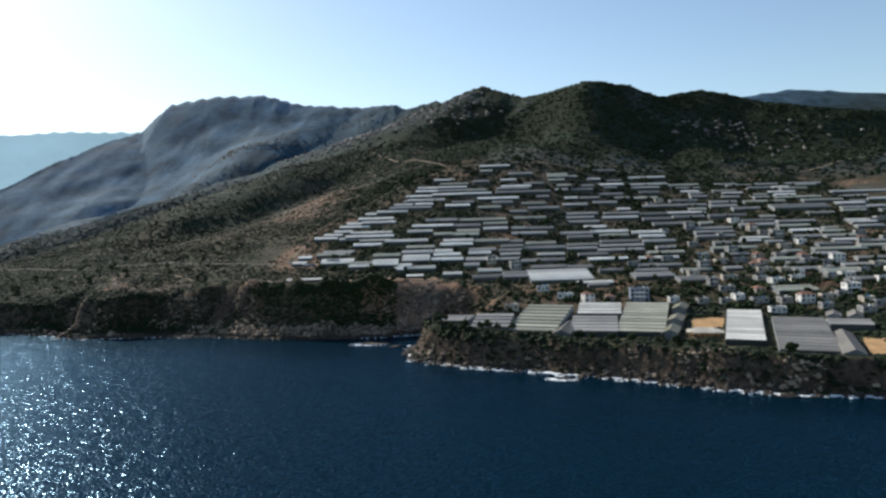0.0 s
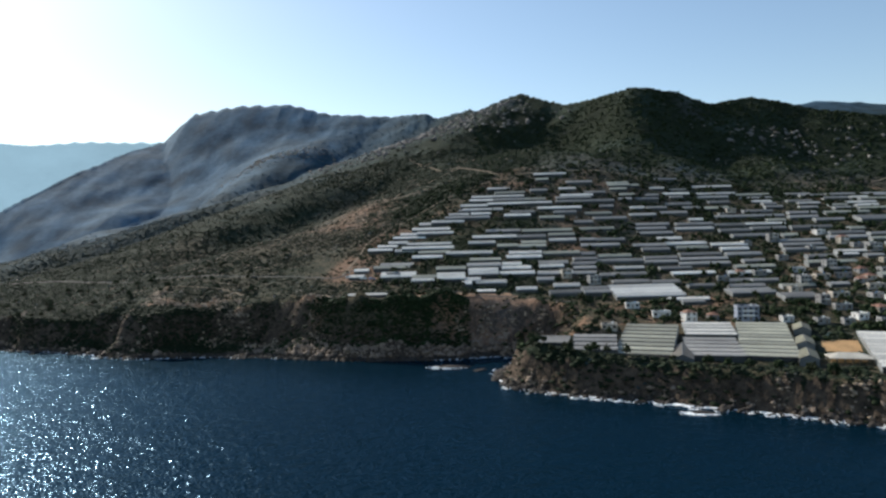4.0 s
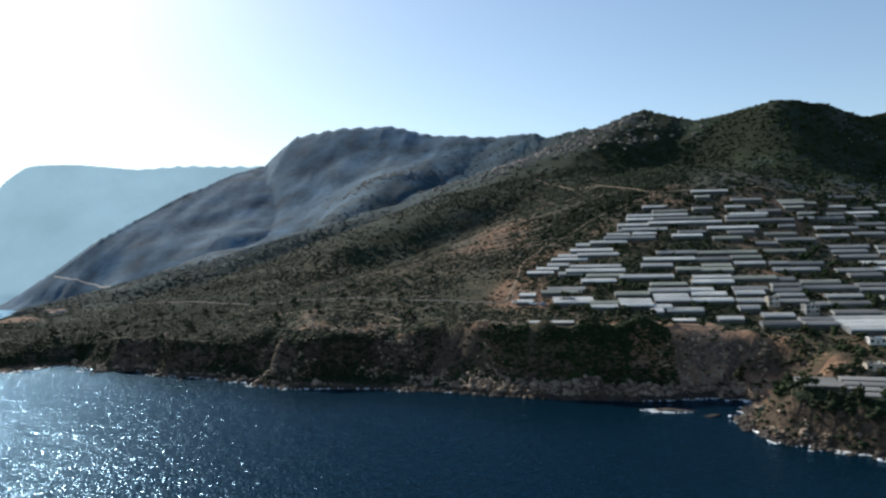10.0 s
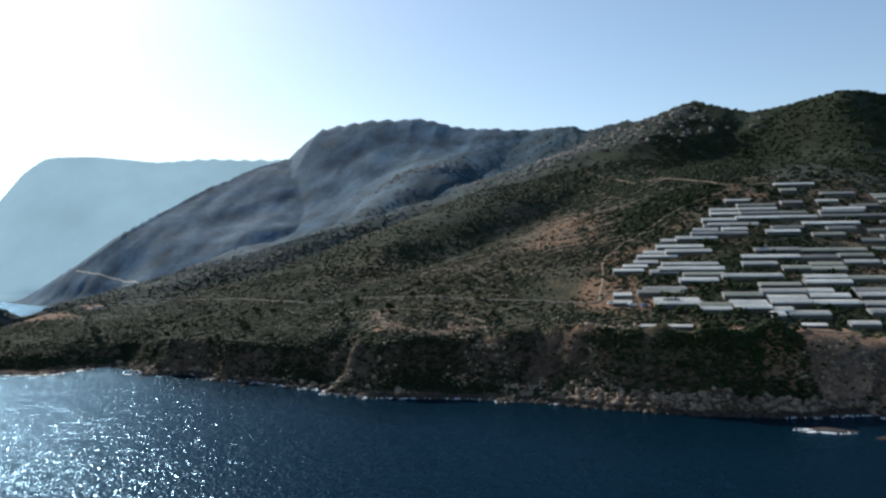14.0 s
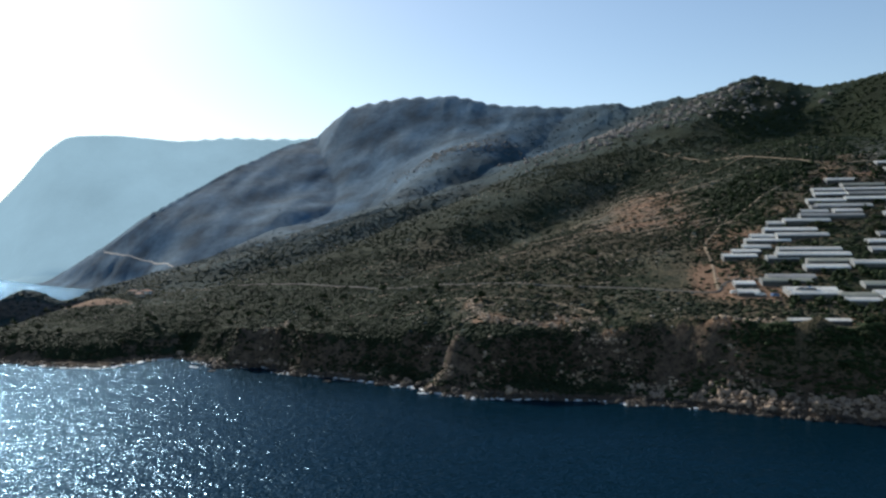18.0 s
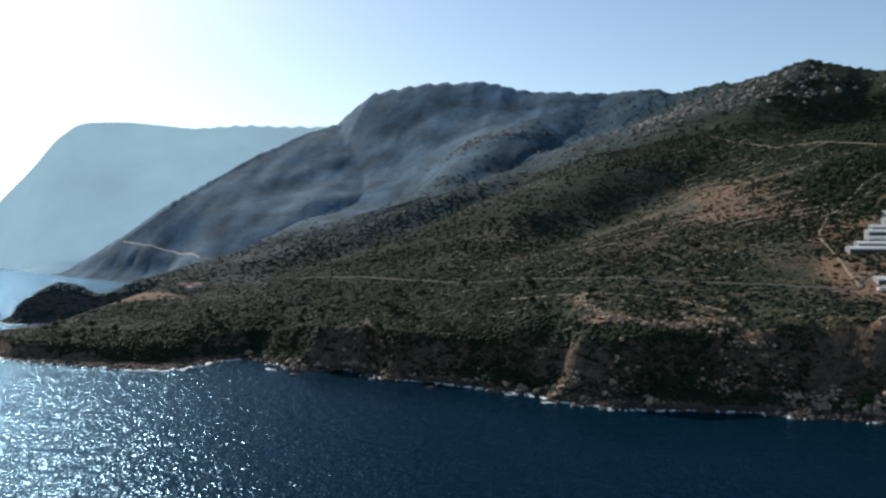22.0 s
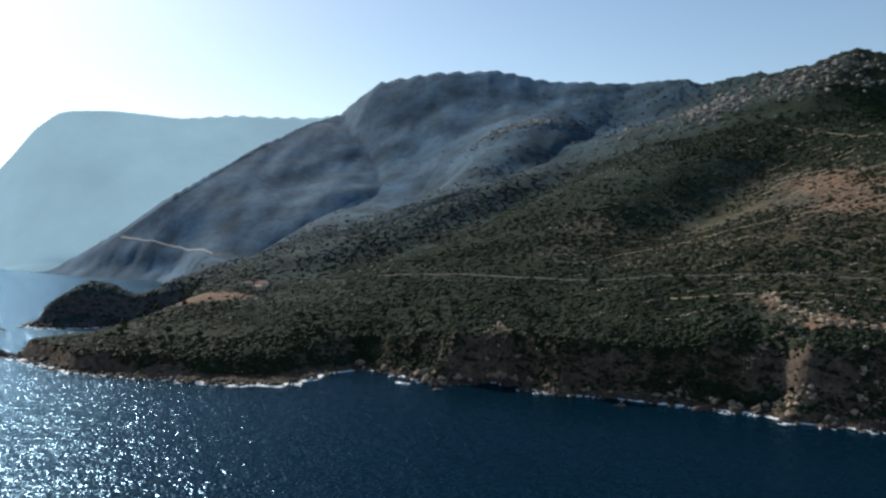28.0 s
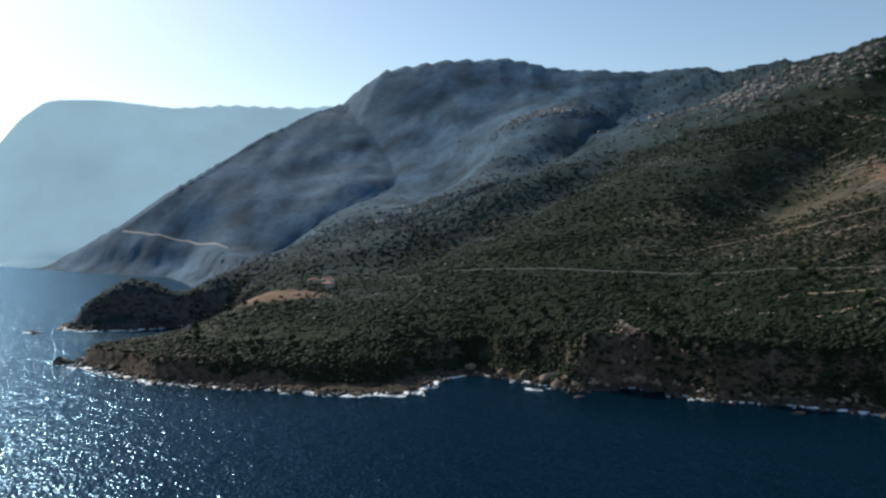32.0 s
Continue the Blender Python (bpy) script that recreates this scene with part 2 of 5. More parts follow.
def film_material(name, colour, rough=0.5):
    """Polythene film: it lets some light straight through and scatters some, and shines."""
    m = material(name, colour, rough, vary=0.25, size=2.0, bump=0.25, bump_size=1.2, random_tint=0.28, spec=0.5)
    t = m.node_tree
    p, out = t.nodes["Principled BSDF"], t.nodes["Material Output"]
    clear, scatter = t.nodes.new("ShaderNodeBsdfTransparent"), t.nodes.new("ShaderNodeBsdfTranslucent")
    scatter.inputs["Color"].default_value = (*colour, 1)
    p.inputs["Coat Weight"].default_value, p.inputs["Coat Roughness"].default_value = 0.45, 0.42
    one, two = t.nodes.new("ShaderNodeMixShader"), t.nodes.new("ShaderNodeMixShader")
    one.inputs[0].default_value, two.inputs[0].default_value = 0.24, 0.08
    t.links.new(p.outputs[0], one.inputs[1])
    t.links.new(scatter.outputs[0], one.inputs[2])
    t.links.new(one.outputs[0], two.inputs[1])
    t.links.new(clear.outputs[0], two.inputs[2])
    t.links.new(two.outputs[0], out.inputs["Surface"])
    return m


GROUND, SEA, HEADLAND = ground_material(), sea_material(), headland_material()
FILM = [film_material("white greenhouse film", (0.92, 0.87, 0.78)), film_material("grey weathered film", (0.42, 0.39, 0.35)),
        film_material("greenish film", (0.50, 0.48, 0.37)), film_material("dusty brown film", (0.30, 0.275, 0.24), 0.45)]
NET = material("dark side netting", (0.065, 0.066, 0.062), 0.8, vary=0.35, size=1.5, random_tint=0.3)
PLASTIC_END = material("cloudy end film", (0.26, 0.27, 0.27), 0.5, vary=0.25, size=1.5, random_tint=0.2)
STEEL = material("galvanised steel", (0.42, 0.42, 0.42), 0.45, metal=0.8, vary=0.15, size=0.5, bump=0.1)
CONCRETE = material("rough concrete", (0.34, 0.32, 0.29), 0.9, vary=0.25, size=1.0)
PLASTER = [material("white plaster", (0.66, 0.64, 0.61), 0.85, vary=0.1, size=1.0, random_tint=0.1),
           material("cream plaster", (0.42, 0.37, 0.31), 0.85, vary=0.15, size=1.0, random_tint=0.12),
           material("grey block wall", (0.25, 0.245, 0.24), 0.9, vary=0.2, size=1.0, random_tint=0.15),
           material("blue-grey plaster", (0.24, 0.27, 0.33), 0.85, vary=0.12, size=1.0)]
TILE = material("clay roof tiles", (0.22, 0.115, 0.080), 0.85, vary=0.3, size=0.6, random_tint=0.2)
GLASS = material("dark window glass", (0.02, 0.025, 0.03), 0.08, vary=0.1, bump=0.0, spec=0.6)
TIMBER = material("weathered timber", (0.24, 0.17, 0.11), 0.8, vary=0.3, size=0.4)
ORANGE = material("dry straw-coloured earth", (0.40, 0.24, 0.11), 0.95, vary=0.35, size=1.0, bump=0.6)
EARTH = material("bare orange-brown earth", (0.31, 0.185, 0.11), 0.95, vary=0.3, size=1.5, bump=0.6)
STONE = material("pale limestone", (0.33, 0.285, 0.235), 0.9, vary=0.35, size=1.0, bump=0.6, random_tint=0.2)
CRAG = material("grey-brown crag limestone", (0.165, 0.150, 0.138), 0.9, vary=0.45, size=6.0, bump=0.8, bump_size=3.0)
SCAR = material("weathered brown limestone", (0.310, 0.232, 0.165), 0.9, vary=0.45, size=1.0, bump=0.6)
ROAD = material("pale dusty asphalt", (0.085, 0.078, 0.068), 0.9, vary=0.2, size=1.5)
TRACK = material("dirt track", (0.25, 0.185, 0.125), 0.95, vary=0.3, size=1.5)
ROCK = material("brown sea cliff rock", (0.235, 0.175, 0.130), 0.9, vary=0.5, size=1.6, bump=0.8, bump_size=1.0, random_tint=0.3)
WET = material("dark wet rock", (0.050, 0.042, 0.036), 0.75, vary=0.5, size=1.5, bump=0.8, bump_size=0.8, random_tint=0.2, spec=0.12)
FOAM = material("white sea foam", (0.86, 0.88, 0.88), 0.8, vary=0.12, size=0.8, bump=0.6, bump_size=0.5)
BARK = material("grey-brown bark", (0.12, 0.09, 0.065), 0.9, vary=0.3, size=0.3)
TANK = material("blue water tank", (0.10, 0.20, 0.36), 0.5, vary=0.1, size=0.5)
WHITE_PAINT = material("white paint", (0.78, 0.78, 0.76), 0.5, vary=0.08)


def leaf_material(name, dark, light):
    """Foliage whose tone changes from clump to clump."""
    m = material(name, light, 0.8, vary=0.35, size=0.9, bump=0.3, bump_size=0.8, spec=0.08)
    t = m.node_tree
    p = t.nodes["Principled BSDF"]
    old = p.inputs["Base Color"].links[0].from_socket
    geo = t.nodes.new("ShaderNodeNewGeometry")
    shade = mix_colour(t, geo.outputs["Random Per Island"], tuple(d / max(l, 1e-4) for d, l in zip(dark, light)), (1.0, 1.0, 1.0))
    mul = t.nodes.new("ShaderNodeVectorMath")
    mul.operation = "MULTIPLY"
    t.links.new(old, mul.inputs[0])
    t.links.new(shade, mul.inputs[1])
    t.links.new(mul.outputs[0], p.inputs["Base Color"])
    return m


SCRUB = leaf_material("maquis scrub", (0.012, 0.019, 0.010), (0.021, 0.029, 0.014))
PINE = leaf_material("pine foliage", (0.013, 0.022, 0.009), (0.027, 0.040, 0.016))
# the next two carry painted haze in their blue-grey tones
HAZE_BUSH = leaf_material("bush under painted haze", (0.036, 0.074, 0.112), (0.054, 0.098, 0.142))
THIN_HAZE_BUSH = leaf_material("bush under thin painted haze", (0.022, 0.042, 0.046), (0.036, 0.056, 0.060))
OLIVE = leaf_material("dusty olive foliage", (0.019, 0.025, 0.011), (0.040, 0.046, 0.022))

# ---- shape of the land ----
# coast, from east to west: x, y, height of the cliff, its run inland
COAST_EAST = [
    (4200, -700, 18, 60), (2500, -100, 18, 60), (1200, 80, 18, 60), (600, 195, 18, 34), (350, 252, 16, 13), (240, 285, 16, 12),
    (190, 303, 16, 11), (160, 311, 16, 11), (131, 322, 16, 11), (101, 342, 16, 11), (62, 362, 16, 11), (50, 374, 16, 11),
    (4, 394, 16, 11), (-20, 416, 16, 11), (-27, 436, 16, 13), (-14, 468, 24, 46), (-2, 498, 32, 50)]
COAST_MIDDLE = [
    (-24, 512, 37, 44), (-68, 499, 41, 38), (-112, 503, 41, 32), (-153, 516, 40, 36), (-190, 529, 30, 50), (-233, 534, 22, 30),
    (-282, 533, 22, 20), (-307, 542, 20, 16), (-315, 556, 20, 18), (-352, 571, 19, 11), (-394, 583, 21, 9), (-425, 607, 22, 9),
    (-450, 599, 16, 16), (-467, 615, 16, 20), (-498, 633, 12, 20), (-512, 622, 9, 20), (-523, 598, 9, 15), (-552, 590, 9, 14)]
COAST_WEST = [
    (-597, 599, 10, 13), (-641, 609, 10, 11), (-690, 636, 9, 9), (-712, 650, 9, 8), (-724, 668, 8, 8), (-714, 690, 6, 12),
    (-690, 712, 6, 20), (-676, 760, 9, 24), (-700, 808, 12, 22), (-728, 796, 14, 18), (-750, 778, 17, 22), (-778, 774, 17, 20),
    (-802, 780, 12, 16), (-816, 806, 12, 16), (-806, 842, 12, 18), (-776, 862, 12, 22), (-746, 874, 14, 26), (-742, 930, 20, 40), (-785, 1030, 30, 50)]
COAST_BAY = [
    (-850, 1120, 34, 60), (-905, 1215, 26, 60), (-958, 1288, 20, 60), (-1062, 1342, 18, 60), (-1150, 1392, 16, 60), (-1261, 1470, 16, 60),
    (-1400, 1565, 30, 80), (-1560, 1700, 40, 80), (-1800, 1800, 30, 80), (-2100, 1950, 30, 80), (-2500, 2500, 30, 80), (-3200, 4400, 30, 80)]
# crests: x, y, height
CRESTS = [
    [(1700, 900, 200), (1100, 1000, 215), (760, 1080, 225), (600, 1130, 252), (520, 1160, 270), (451, 1191, 293), (370, 1160, 280), (310, 1146, 300),
     (243, 1140, 307), (150, 1230, 296), (85, 1285, 329), (45, 1325, 323), (-40, 1470, 343), (-110, 1530, 350), (-174, 1582, 347), (-300, 1640, 374), (-430, 1700, 403),
     (-560, 1745, 416), (-690, 1790, 404), (-760, 1835, 374), (-800, 1850, 349)],
    [(-800, 1850, 349), (-850, 1740, 300), (-905, 1620, 250), (-955, 1510, 192), (-1010, 1455, 146), (-1121, 1462, 80), (-1218, 1505, 38), (-1290, 1530, 14)],
    [(-1760, 1890, 190), (-1650, 1905, 306), (-1585, 1915, 388), (-1534, 1926, 413), (-1440, 1990, 414), (-1300, 2080, 400), (-1100, 2180, 405), (-800, 2330, 425),
     (-300, 2500, 430)],
    [(900, 2500, 470), (1200, 2780, 560), (1495, 2919, 609), (1900, 2950, 590), (2300, 2900, 540)]]
# swells and hollows: x, y, radius, rise
SWELLS = [(-567, 1032, 220, 60), (81, 925, 140, 14), (-98, 1443, 140, -34), (-571, 1026, 140, -36), (49, 453, 220, -12), (-369, 1406, 90, 10), (105, 803, 140, 18), (-296, 738, 90, 10), (-220, 1378, 90, -31), (-793, 1862, 90, 13), (-220, 1378, 220, 23)]
SWELLS += [(-705, 680, 60, -8), (-640, 712, 48, 6), (-288, 603, 40, 6), (-110, 548, 40, 1), (-628, 748, 34, 5), (-772, 820, 30, 5), (-738, 838, 20, -13), (-800, 1850, 60, -14)]
# ravines that run down the slope: course, depth, half width
RAVINES = [([(-640, 800), (-563, 825), (-530, 855), (-494, 892), (-455, 950), (-395, 1010), (-330, 1090), (-290, 1180)], 26, 46),
           ([(-390, 715), (-356, 730), (-318, 768), (-264, 850), (-205, 920), (-140, 985), (-90, 1080)], 26, 44),
           ([(-700, 900), (-720, 1000), (-770, 1180), (-760, 1330), (-735, 1470), (-670, 1560)], 34, 60),
           ([(-600, 1090), (-560, 1220), (-540, 1350), (-560, 1480), (-600, 1600)], 28, 55),
           ([(-470, 1120), (-440, 1200), (-330, 1290), (-270, 1420)], 26, 55),
           ([(330, 900), (300, 980), (310, 1060)], 24, 50), ([(150, 960), (140, 1040), (120, 1120), (110, 1180)], 26, 50)]


def densify(points, step):
    out = []
    for a, b in zip(points[:-1], points[1:]):
        a, b = np.array(a, float), np.array(b, float)
        n = max(1, int(np.hypot(*(b - a)[:2]) / step))
        out += [a + (b - a) * k / n for k in range(n)]
    return np.array(out + [np.array(points[-1], float)])


def lattice(ix, iy, seed):
    """A random number from 0 to 1 for each cell corner."""
    h = (ix.astype(np.int64) * 374761393 + iy.astype(np.int64) * 668265263 + seed * 974634777) & 0x7FFFFFFF
    h = ((h ^ (h >> 13)) * 1274126177) & 0x7FFFFFFF
    return ((h ^ (h >> 16)) & 0xFFFF) / 65535.0


def smooth_noise(x, y, seed):
    ix, iy = np.floor(x), np.floor(y)
    fx, fy = x - ix, y - iy
    fx, fy = fx * fx * (3 - 2 * fx), fy * fy * (3 - 2 * fy)
    a, b = lattice(ix, iy, seed), lattice(ix + 1, iy, seed)
    c, d = lattice(ix, iy + 1, seed), lattice(ix + 1, iy + 1, seed)
    return (a + (b - a) * fx) * (1 - fy) + (c + (d - c) * fx) * fy


def fractal(x, y, size, octaves=4, seed=0, rough=0.5):
    """Noise about 0, from -1 to 1, with features of that size in metres."""
    total, top, amp = 0.0, 0.0, 1.0
    for k in range(octaves):
        total = total + amp * (2 * smooth_noise(x / size * 2 ** k + 17.3 * k, y / size * 2 ** k - 9.1 * k, seed + k) - 1)
        top, amp = top + amp, amp * rough
    return total / top


def ridged(x, y, size, octaves=4, seed=0):
    total, top, amp = 0.0, 0.0, 1.0
    for k in range(octaves):
        total = total + amp * (1 - 2 * np.abs(2 * smooth_noise(x / size * 2 ** k + 5.7 * k, y / size * 2 ** k + 3.3 * k, seed + k) - 1))
        top, amp = top + amp, amp * 0.5
    return total / top


def smoothstep(a, b, v):
    t = np.clip((v - a) / (b - a), 0, 1)
    return t * t * (3 - 2 * t)


def nearest_on(line, x, y):
    """Distance to a polyline, and its further columns at the nearest point."""
    best = np.full(x.shape, 1e9)
    cols = [np.zeros(x.shape) for _ in range(line.shape[1] - 2)]
    for a, b in zip(line[:-1], line[1:]):
        dx, dy = b[0] - a[0], b[1] - a[1]
        t = np.clip(((x - a[0]) * dx + (y - a[1]) * dy) / (dx * dx + dy * dy), 0, 1)
        d = (x - a[0] - t * dx) ** 2 + (y - a[1] - t * dy) ** 2
        closer = d < best
        best = np.where(closer, d, best)
        cols = [np.where(closer, a[2 + k] + t * (b[2 + k] - a[2 + k]), c) for k, c in enumerate(cols)]
    return np.sqrt(best), cols


def rough_coast():
    line = densify(COAST_EAST + COAST_MIDDLE + COAST_WEST + COAST_BAY, 9.0)
    near = smoothstep(1500, 700, np.abs(line[:, 0] + 300))
    line[:, 0] += fractal(line[:, 0], line[:, 1], 24, 3, 11) * 4.5
    line[:, 1] += fractal(line[:, 0], line[:, 1], 22, 3, 12) * 4.5
    west = smoothstep(-190, -240, line[:, 0]) * smoothstep(-860, -700, line[:, 0])
    line[:, 2] *= 1 + 0.30 * fractal(line[:, 0], line[:, 1], 75, 2, 14) * west
    line[:, 3] *= np.exp(west * (0.25 + 0.75 * fractal(line[:, 0], line[:, 1], 55, 3, 15)))
    line[:, 2] *= 1 + 0.16 * fractal(line[:, 0], line[:, 1], 40, 3, 13) * near
    return line


COAST = rough_coast()
LAND = np.vstack([COAST[:, :2], [(-3200, 4700), (4600, 4700)]])
RAVINE_LINES = [(np.column_stack([densify(c, 30.0), np.linspace(0, 1, len(densify(c, 30.0)))]), deep, half) for c, deep, half in RAVINES]
CREST_LINES = [densify(c, 60.0) for c in CRESTS]


def inland(x, y):
    """True for places on land."""
    inside = np.zeros(x.shape, bool)
    a, b = LAND, np.roll(LAND, -1, axis=0)
    for (x0, y0), (x1, y1) in zip(a, b):
        if y0 != y1:
            inside ^= ((y0 > y) != (y1 > y)) & (x < (x1 - x0) * (y - y0) / (y1 - y0) + x0)
    return inside


def coast_distance(x, y):
    """Metres inland (below 0: out at sea), and the cliff's height and run at the nearest coast."""
    d, (high, run) = nearest_on(COAST, x, y)
    return np.where(inland(x, y), d, -d), high, run


def crest_blend(x, y):
    """Distance to the nearest crest and a crest height that changes smoothly."""
    dist, weight, height = np.full(x.shape, 1e9), 0.0, 0.0
    for line in CREST_LINES:
        d, (z,) = nearest_on(line, x, y)
        w = 1.0 / (d + 12.0) ** 4
        dist, weight, height = np.minimum(dist, d), weight + w, height + w * z
    return dist, height / weight


def slope_power(x, y):
    """How hollow the slope is from the coast up to the crest."""
    return 1.18 + 0.80 * smoothstep(-60, 230, x) + 0.12 * smoothstep(1000, 1500, y) * smoothstep(100, -200, x)


def box_blur(field, r):
    for axis in (0, 1):
        f = np.moveaxis(field, axis, 0)
        pad = np.concatenate([np.repeat(f[:1], r + 1, 0), f, np.repeat(f[-1:], r, 0)])
        c = np.cumsum(pad, 0)
        field = np.moveaxis((c[2 * r + 1:] - c[:-2 * r - 1]) / (2 * r + 1), 0, axis)
    return field


# a coarse, softened chart of the slope, so that no crease follows the corners of the coast
CHART_STEP, CHART_X, CHART_Y = 16.0, -3300.0, -1000.0
chart_x, chart_y = np.meshgrid(CHART_X + CHART_STEP * np.arange(500), CHART_Y + CHART_STEP * np.arange(350))
chart_d, chart_high, _ = coast_distance(chart_x, chart_y)
chart_dr, chart_top = crest_blend(chart_x, chart_y)
chart_d = np.maximum(chart_d, 0)
for _ in range(2):
    chart_d, chart_high = box_blur(chart_d, 5), box_blur(chart_high, 7)
chart_u = chart_d / (chart_d + chart_dr + 1e-6)


def on_chart(field, x, y):
    px, py = np.clip((x - CHART_X) / CHART_STEP, 0, 498), np.clip((y - CHART_Y) / CHART_STEP, 0, 348)
    ix, iy = px.astype(int), py.astype(int)
    fx, fy = px - ix, py - iy
    low = field[iy, ix] * (1 - fx) + field[iy, ix + 1] * fx
    return low * (1 - fy) + (field[iy + 1, ix] * (1 - fx) + field[iy + 1, ix + 1] * fx) * fy


def land_base(x, y, dc, high, run):
    d = np.maximum(dc, 0)
    far = smoothstep(30, 110, d)
    dr, top = crest_blend(x, y)
    u = (d / (d + dr + 1e-6)) * (1 - far) + far * on_chart(chart_d, x, y) / (on_chart(chart_d, x, y) + dr + 1e-6)
    soft = smoothstep(0.6, 1.6, d / run)
    high = high * (1 - soft) + on_chart(chart_high, x, y) * soft
    rise = 0.94 * u ** slope_power(x, y) + 0.06 * smoothstep(0.82, 0.995, u)
    z = high * (0.18 * smoothstep(-0.1, 0.42, d / run) + 0.82 * smoothstep(0.34, 0.80, d / run) ** 0.95) + (top - high) * rise
    for sx, sy, r, dz in SWELLS:
        z = z + dz * np.exp(-((x - sx) ** 2 + (y - sy) ** 2) / (r * r)) * smoothstep(0, 40, d)
    return z, u


def land_height(x, y):
    x, y = np.asarray(x, float), np.asarray(y, float)
    dc, high, run = coast_distance(x, y)
    z, u = land_base(x, y, dc, high, run)
    d = np.maximum(dc, 0)
    wild = smoothstep(60, 500, d) * (1 - 0.75 * smoothstep(-1100, -1250, x))
    for course, deep, half in RAVINE_LINES:
        near = (np.abs(x - course[:, 0].mean()) < 420) & (np.abs(y - course[:, 1].mean()) < 460)
        if near.any():
            off, (along,) = nearest_on(course, x[near], y[near])
            z[near] = z[near] - deep * np.sin(np.pi * np.clip(along * 0.88 + 0.06, 0, 1)) * np.exp(-(off / half) ** 2 * (1 + 0.3 * fractal(x[near], y[near], 60, 2, 51)))
    z = z + wild * (7 * fractal(x, y, 150, 4, 21) + 10 * ridged(x, y, 260, 4, 25) * smoothstep(0.3, 0.7, u))
    face = smoothstep(0, 6, d) * smoothstep(1.25, 0.6, d / run)
    z = z + face * high * (0.10 * fractal(x, y, 14, 4, 31) + 0.15 * ridged(x, y, 26, 3, 35))
    # gullies in the eroded slope east of the cove
    z = z + 7.5 * ridged(x, y, 17, 3, 37) * np.exp(-((x + 18) / 42) ** 2 - ((y - 518) / 26) ** 2) * smoothstep(4, 14, d)
    z = z + 0.5 * fractal(x, y, 12, 3, 41) * smoothstep(0, 20, d)
    crag = smoothstep(0.80, 0.97, u)
    z = z + crag * (3 + 8 * smoothstep(-170, -100, x) * smoothstep(160, 60, x)) * ridged(x, y, 60, 4, 45) * smoothstep(-1050, -700, x)
    return np.where(dc < 0, np.maximum(-14.0, 0.55 * dc), np.maximum(z, 0.25 * np.minimum(d, 6)))

# ---- ground and sea ----
def mesh_data(name, verts, faces, mats):
    """A mesh from an array of corners and an array of faces that all have the same number of corners."""
    verts, faces = np.asarray(verts, np.float32), np.asarray(faces, np.int32)
    me = bpy.data.meshes.new(name)
    me.vertices.add(len(verts))
    me.vertices.foreach_set("co", verts.ravel())
    me.loops.add(faces.size)
    me.loops.foreach_set("vertex_index", faces.ravel())
    me.polygons.add(len(faces))
    me.polygons.foreach_set("loop_start", np.arange(0, faces.size, faces.shape[1], dtype=np.int32))
    for mat in mats if isinstance(mats, (list, tuple)) else [mats]:
        me.materials.append(mat)
    me.update(calc_edges=True)
    return me


def mesh_object(name, verts, faces, mats, parent=None):
    ob = new(name, mesh_data(name, verts, faces, mats))
    ob.parent = parent
    return ob


def spread(lo, hi, fine_lo, fine_hi, step, grow, grow_down):
    """Grid lines, dense between fine_lo and fine_hi and wider apart beyond."""
    mid = np.arange(fine_lo, fine_hi, step)
    up, s = [fine_hi], step
    while up[-1] < hi:
        s *= grow
        up.append(up[-1] + s)
    down, s = [fine_lo], step
    while down[-1] > lo:
        s *= grow_down
        down.append(down[-1] - s)
    return np.concatenate([down[:0:-1], mid, up])


grid_x = spread(-3000, 4000, -830, 330, 3.4, 1.03, 1.016)
grid_y = spread(-900, 4300, 300, 900, 3.4, 1.014, 1.06)
gx, gy = np.meshgrid(grid_x, grid_y)
flat_x, flat_y = gx.ravel(), gy.ravel()
coast_d, cliff_high, cliff_run = coast_distance(flat_x, flat_y)
ground_z = land_height(flat_x, flat_y)
def on_grid(field, x, y):
    """A value of the ground's grid between its corners."""
    ix, iy = np.clip(np.searchsorted(grid_x, x) - 1, 0, len(grid_x) - 2), np.clip(np.searchsorted(grid_y, y) - 1, 0, len(grid_y) - 2)
    fx, fy = (x - grid_x[ix]) / (grid_x[ix + 1] - grid_x[ix]), (y - grid_y[iy]) / (grid_y[iy + 1] - grid_y[iy])
    low = field[iy, ix] * (1 - fx) + field[iy, ix + 1] * fx
    return low * (1 - fy) + (field[iy + 1, ix] * (1 - fx) + field[iy + 1, ix + 1] * fx) * fy


SPUR_Y, SPUR_X = [1515, 1535, 1560, 1620, 1740, 1850, 2000, 2300, 2600], [-1330, -1230, -1010, -955, -900, -845, -740, -200, 500]


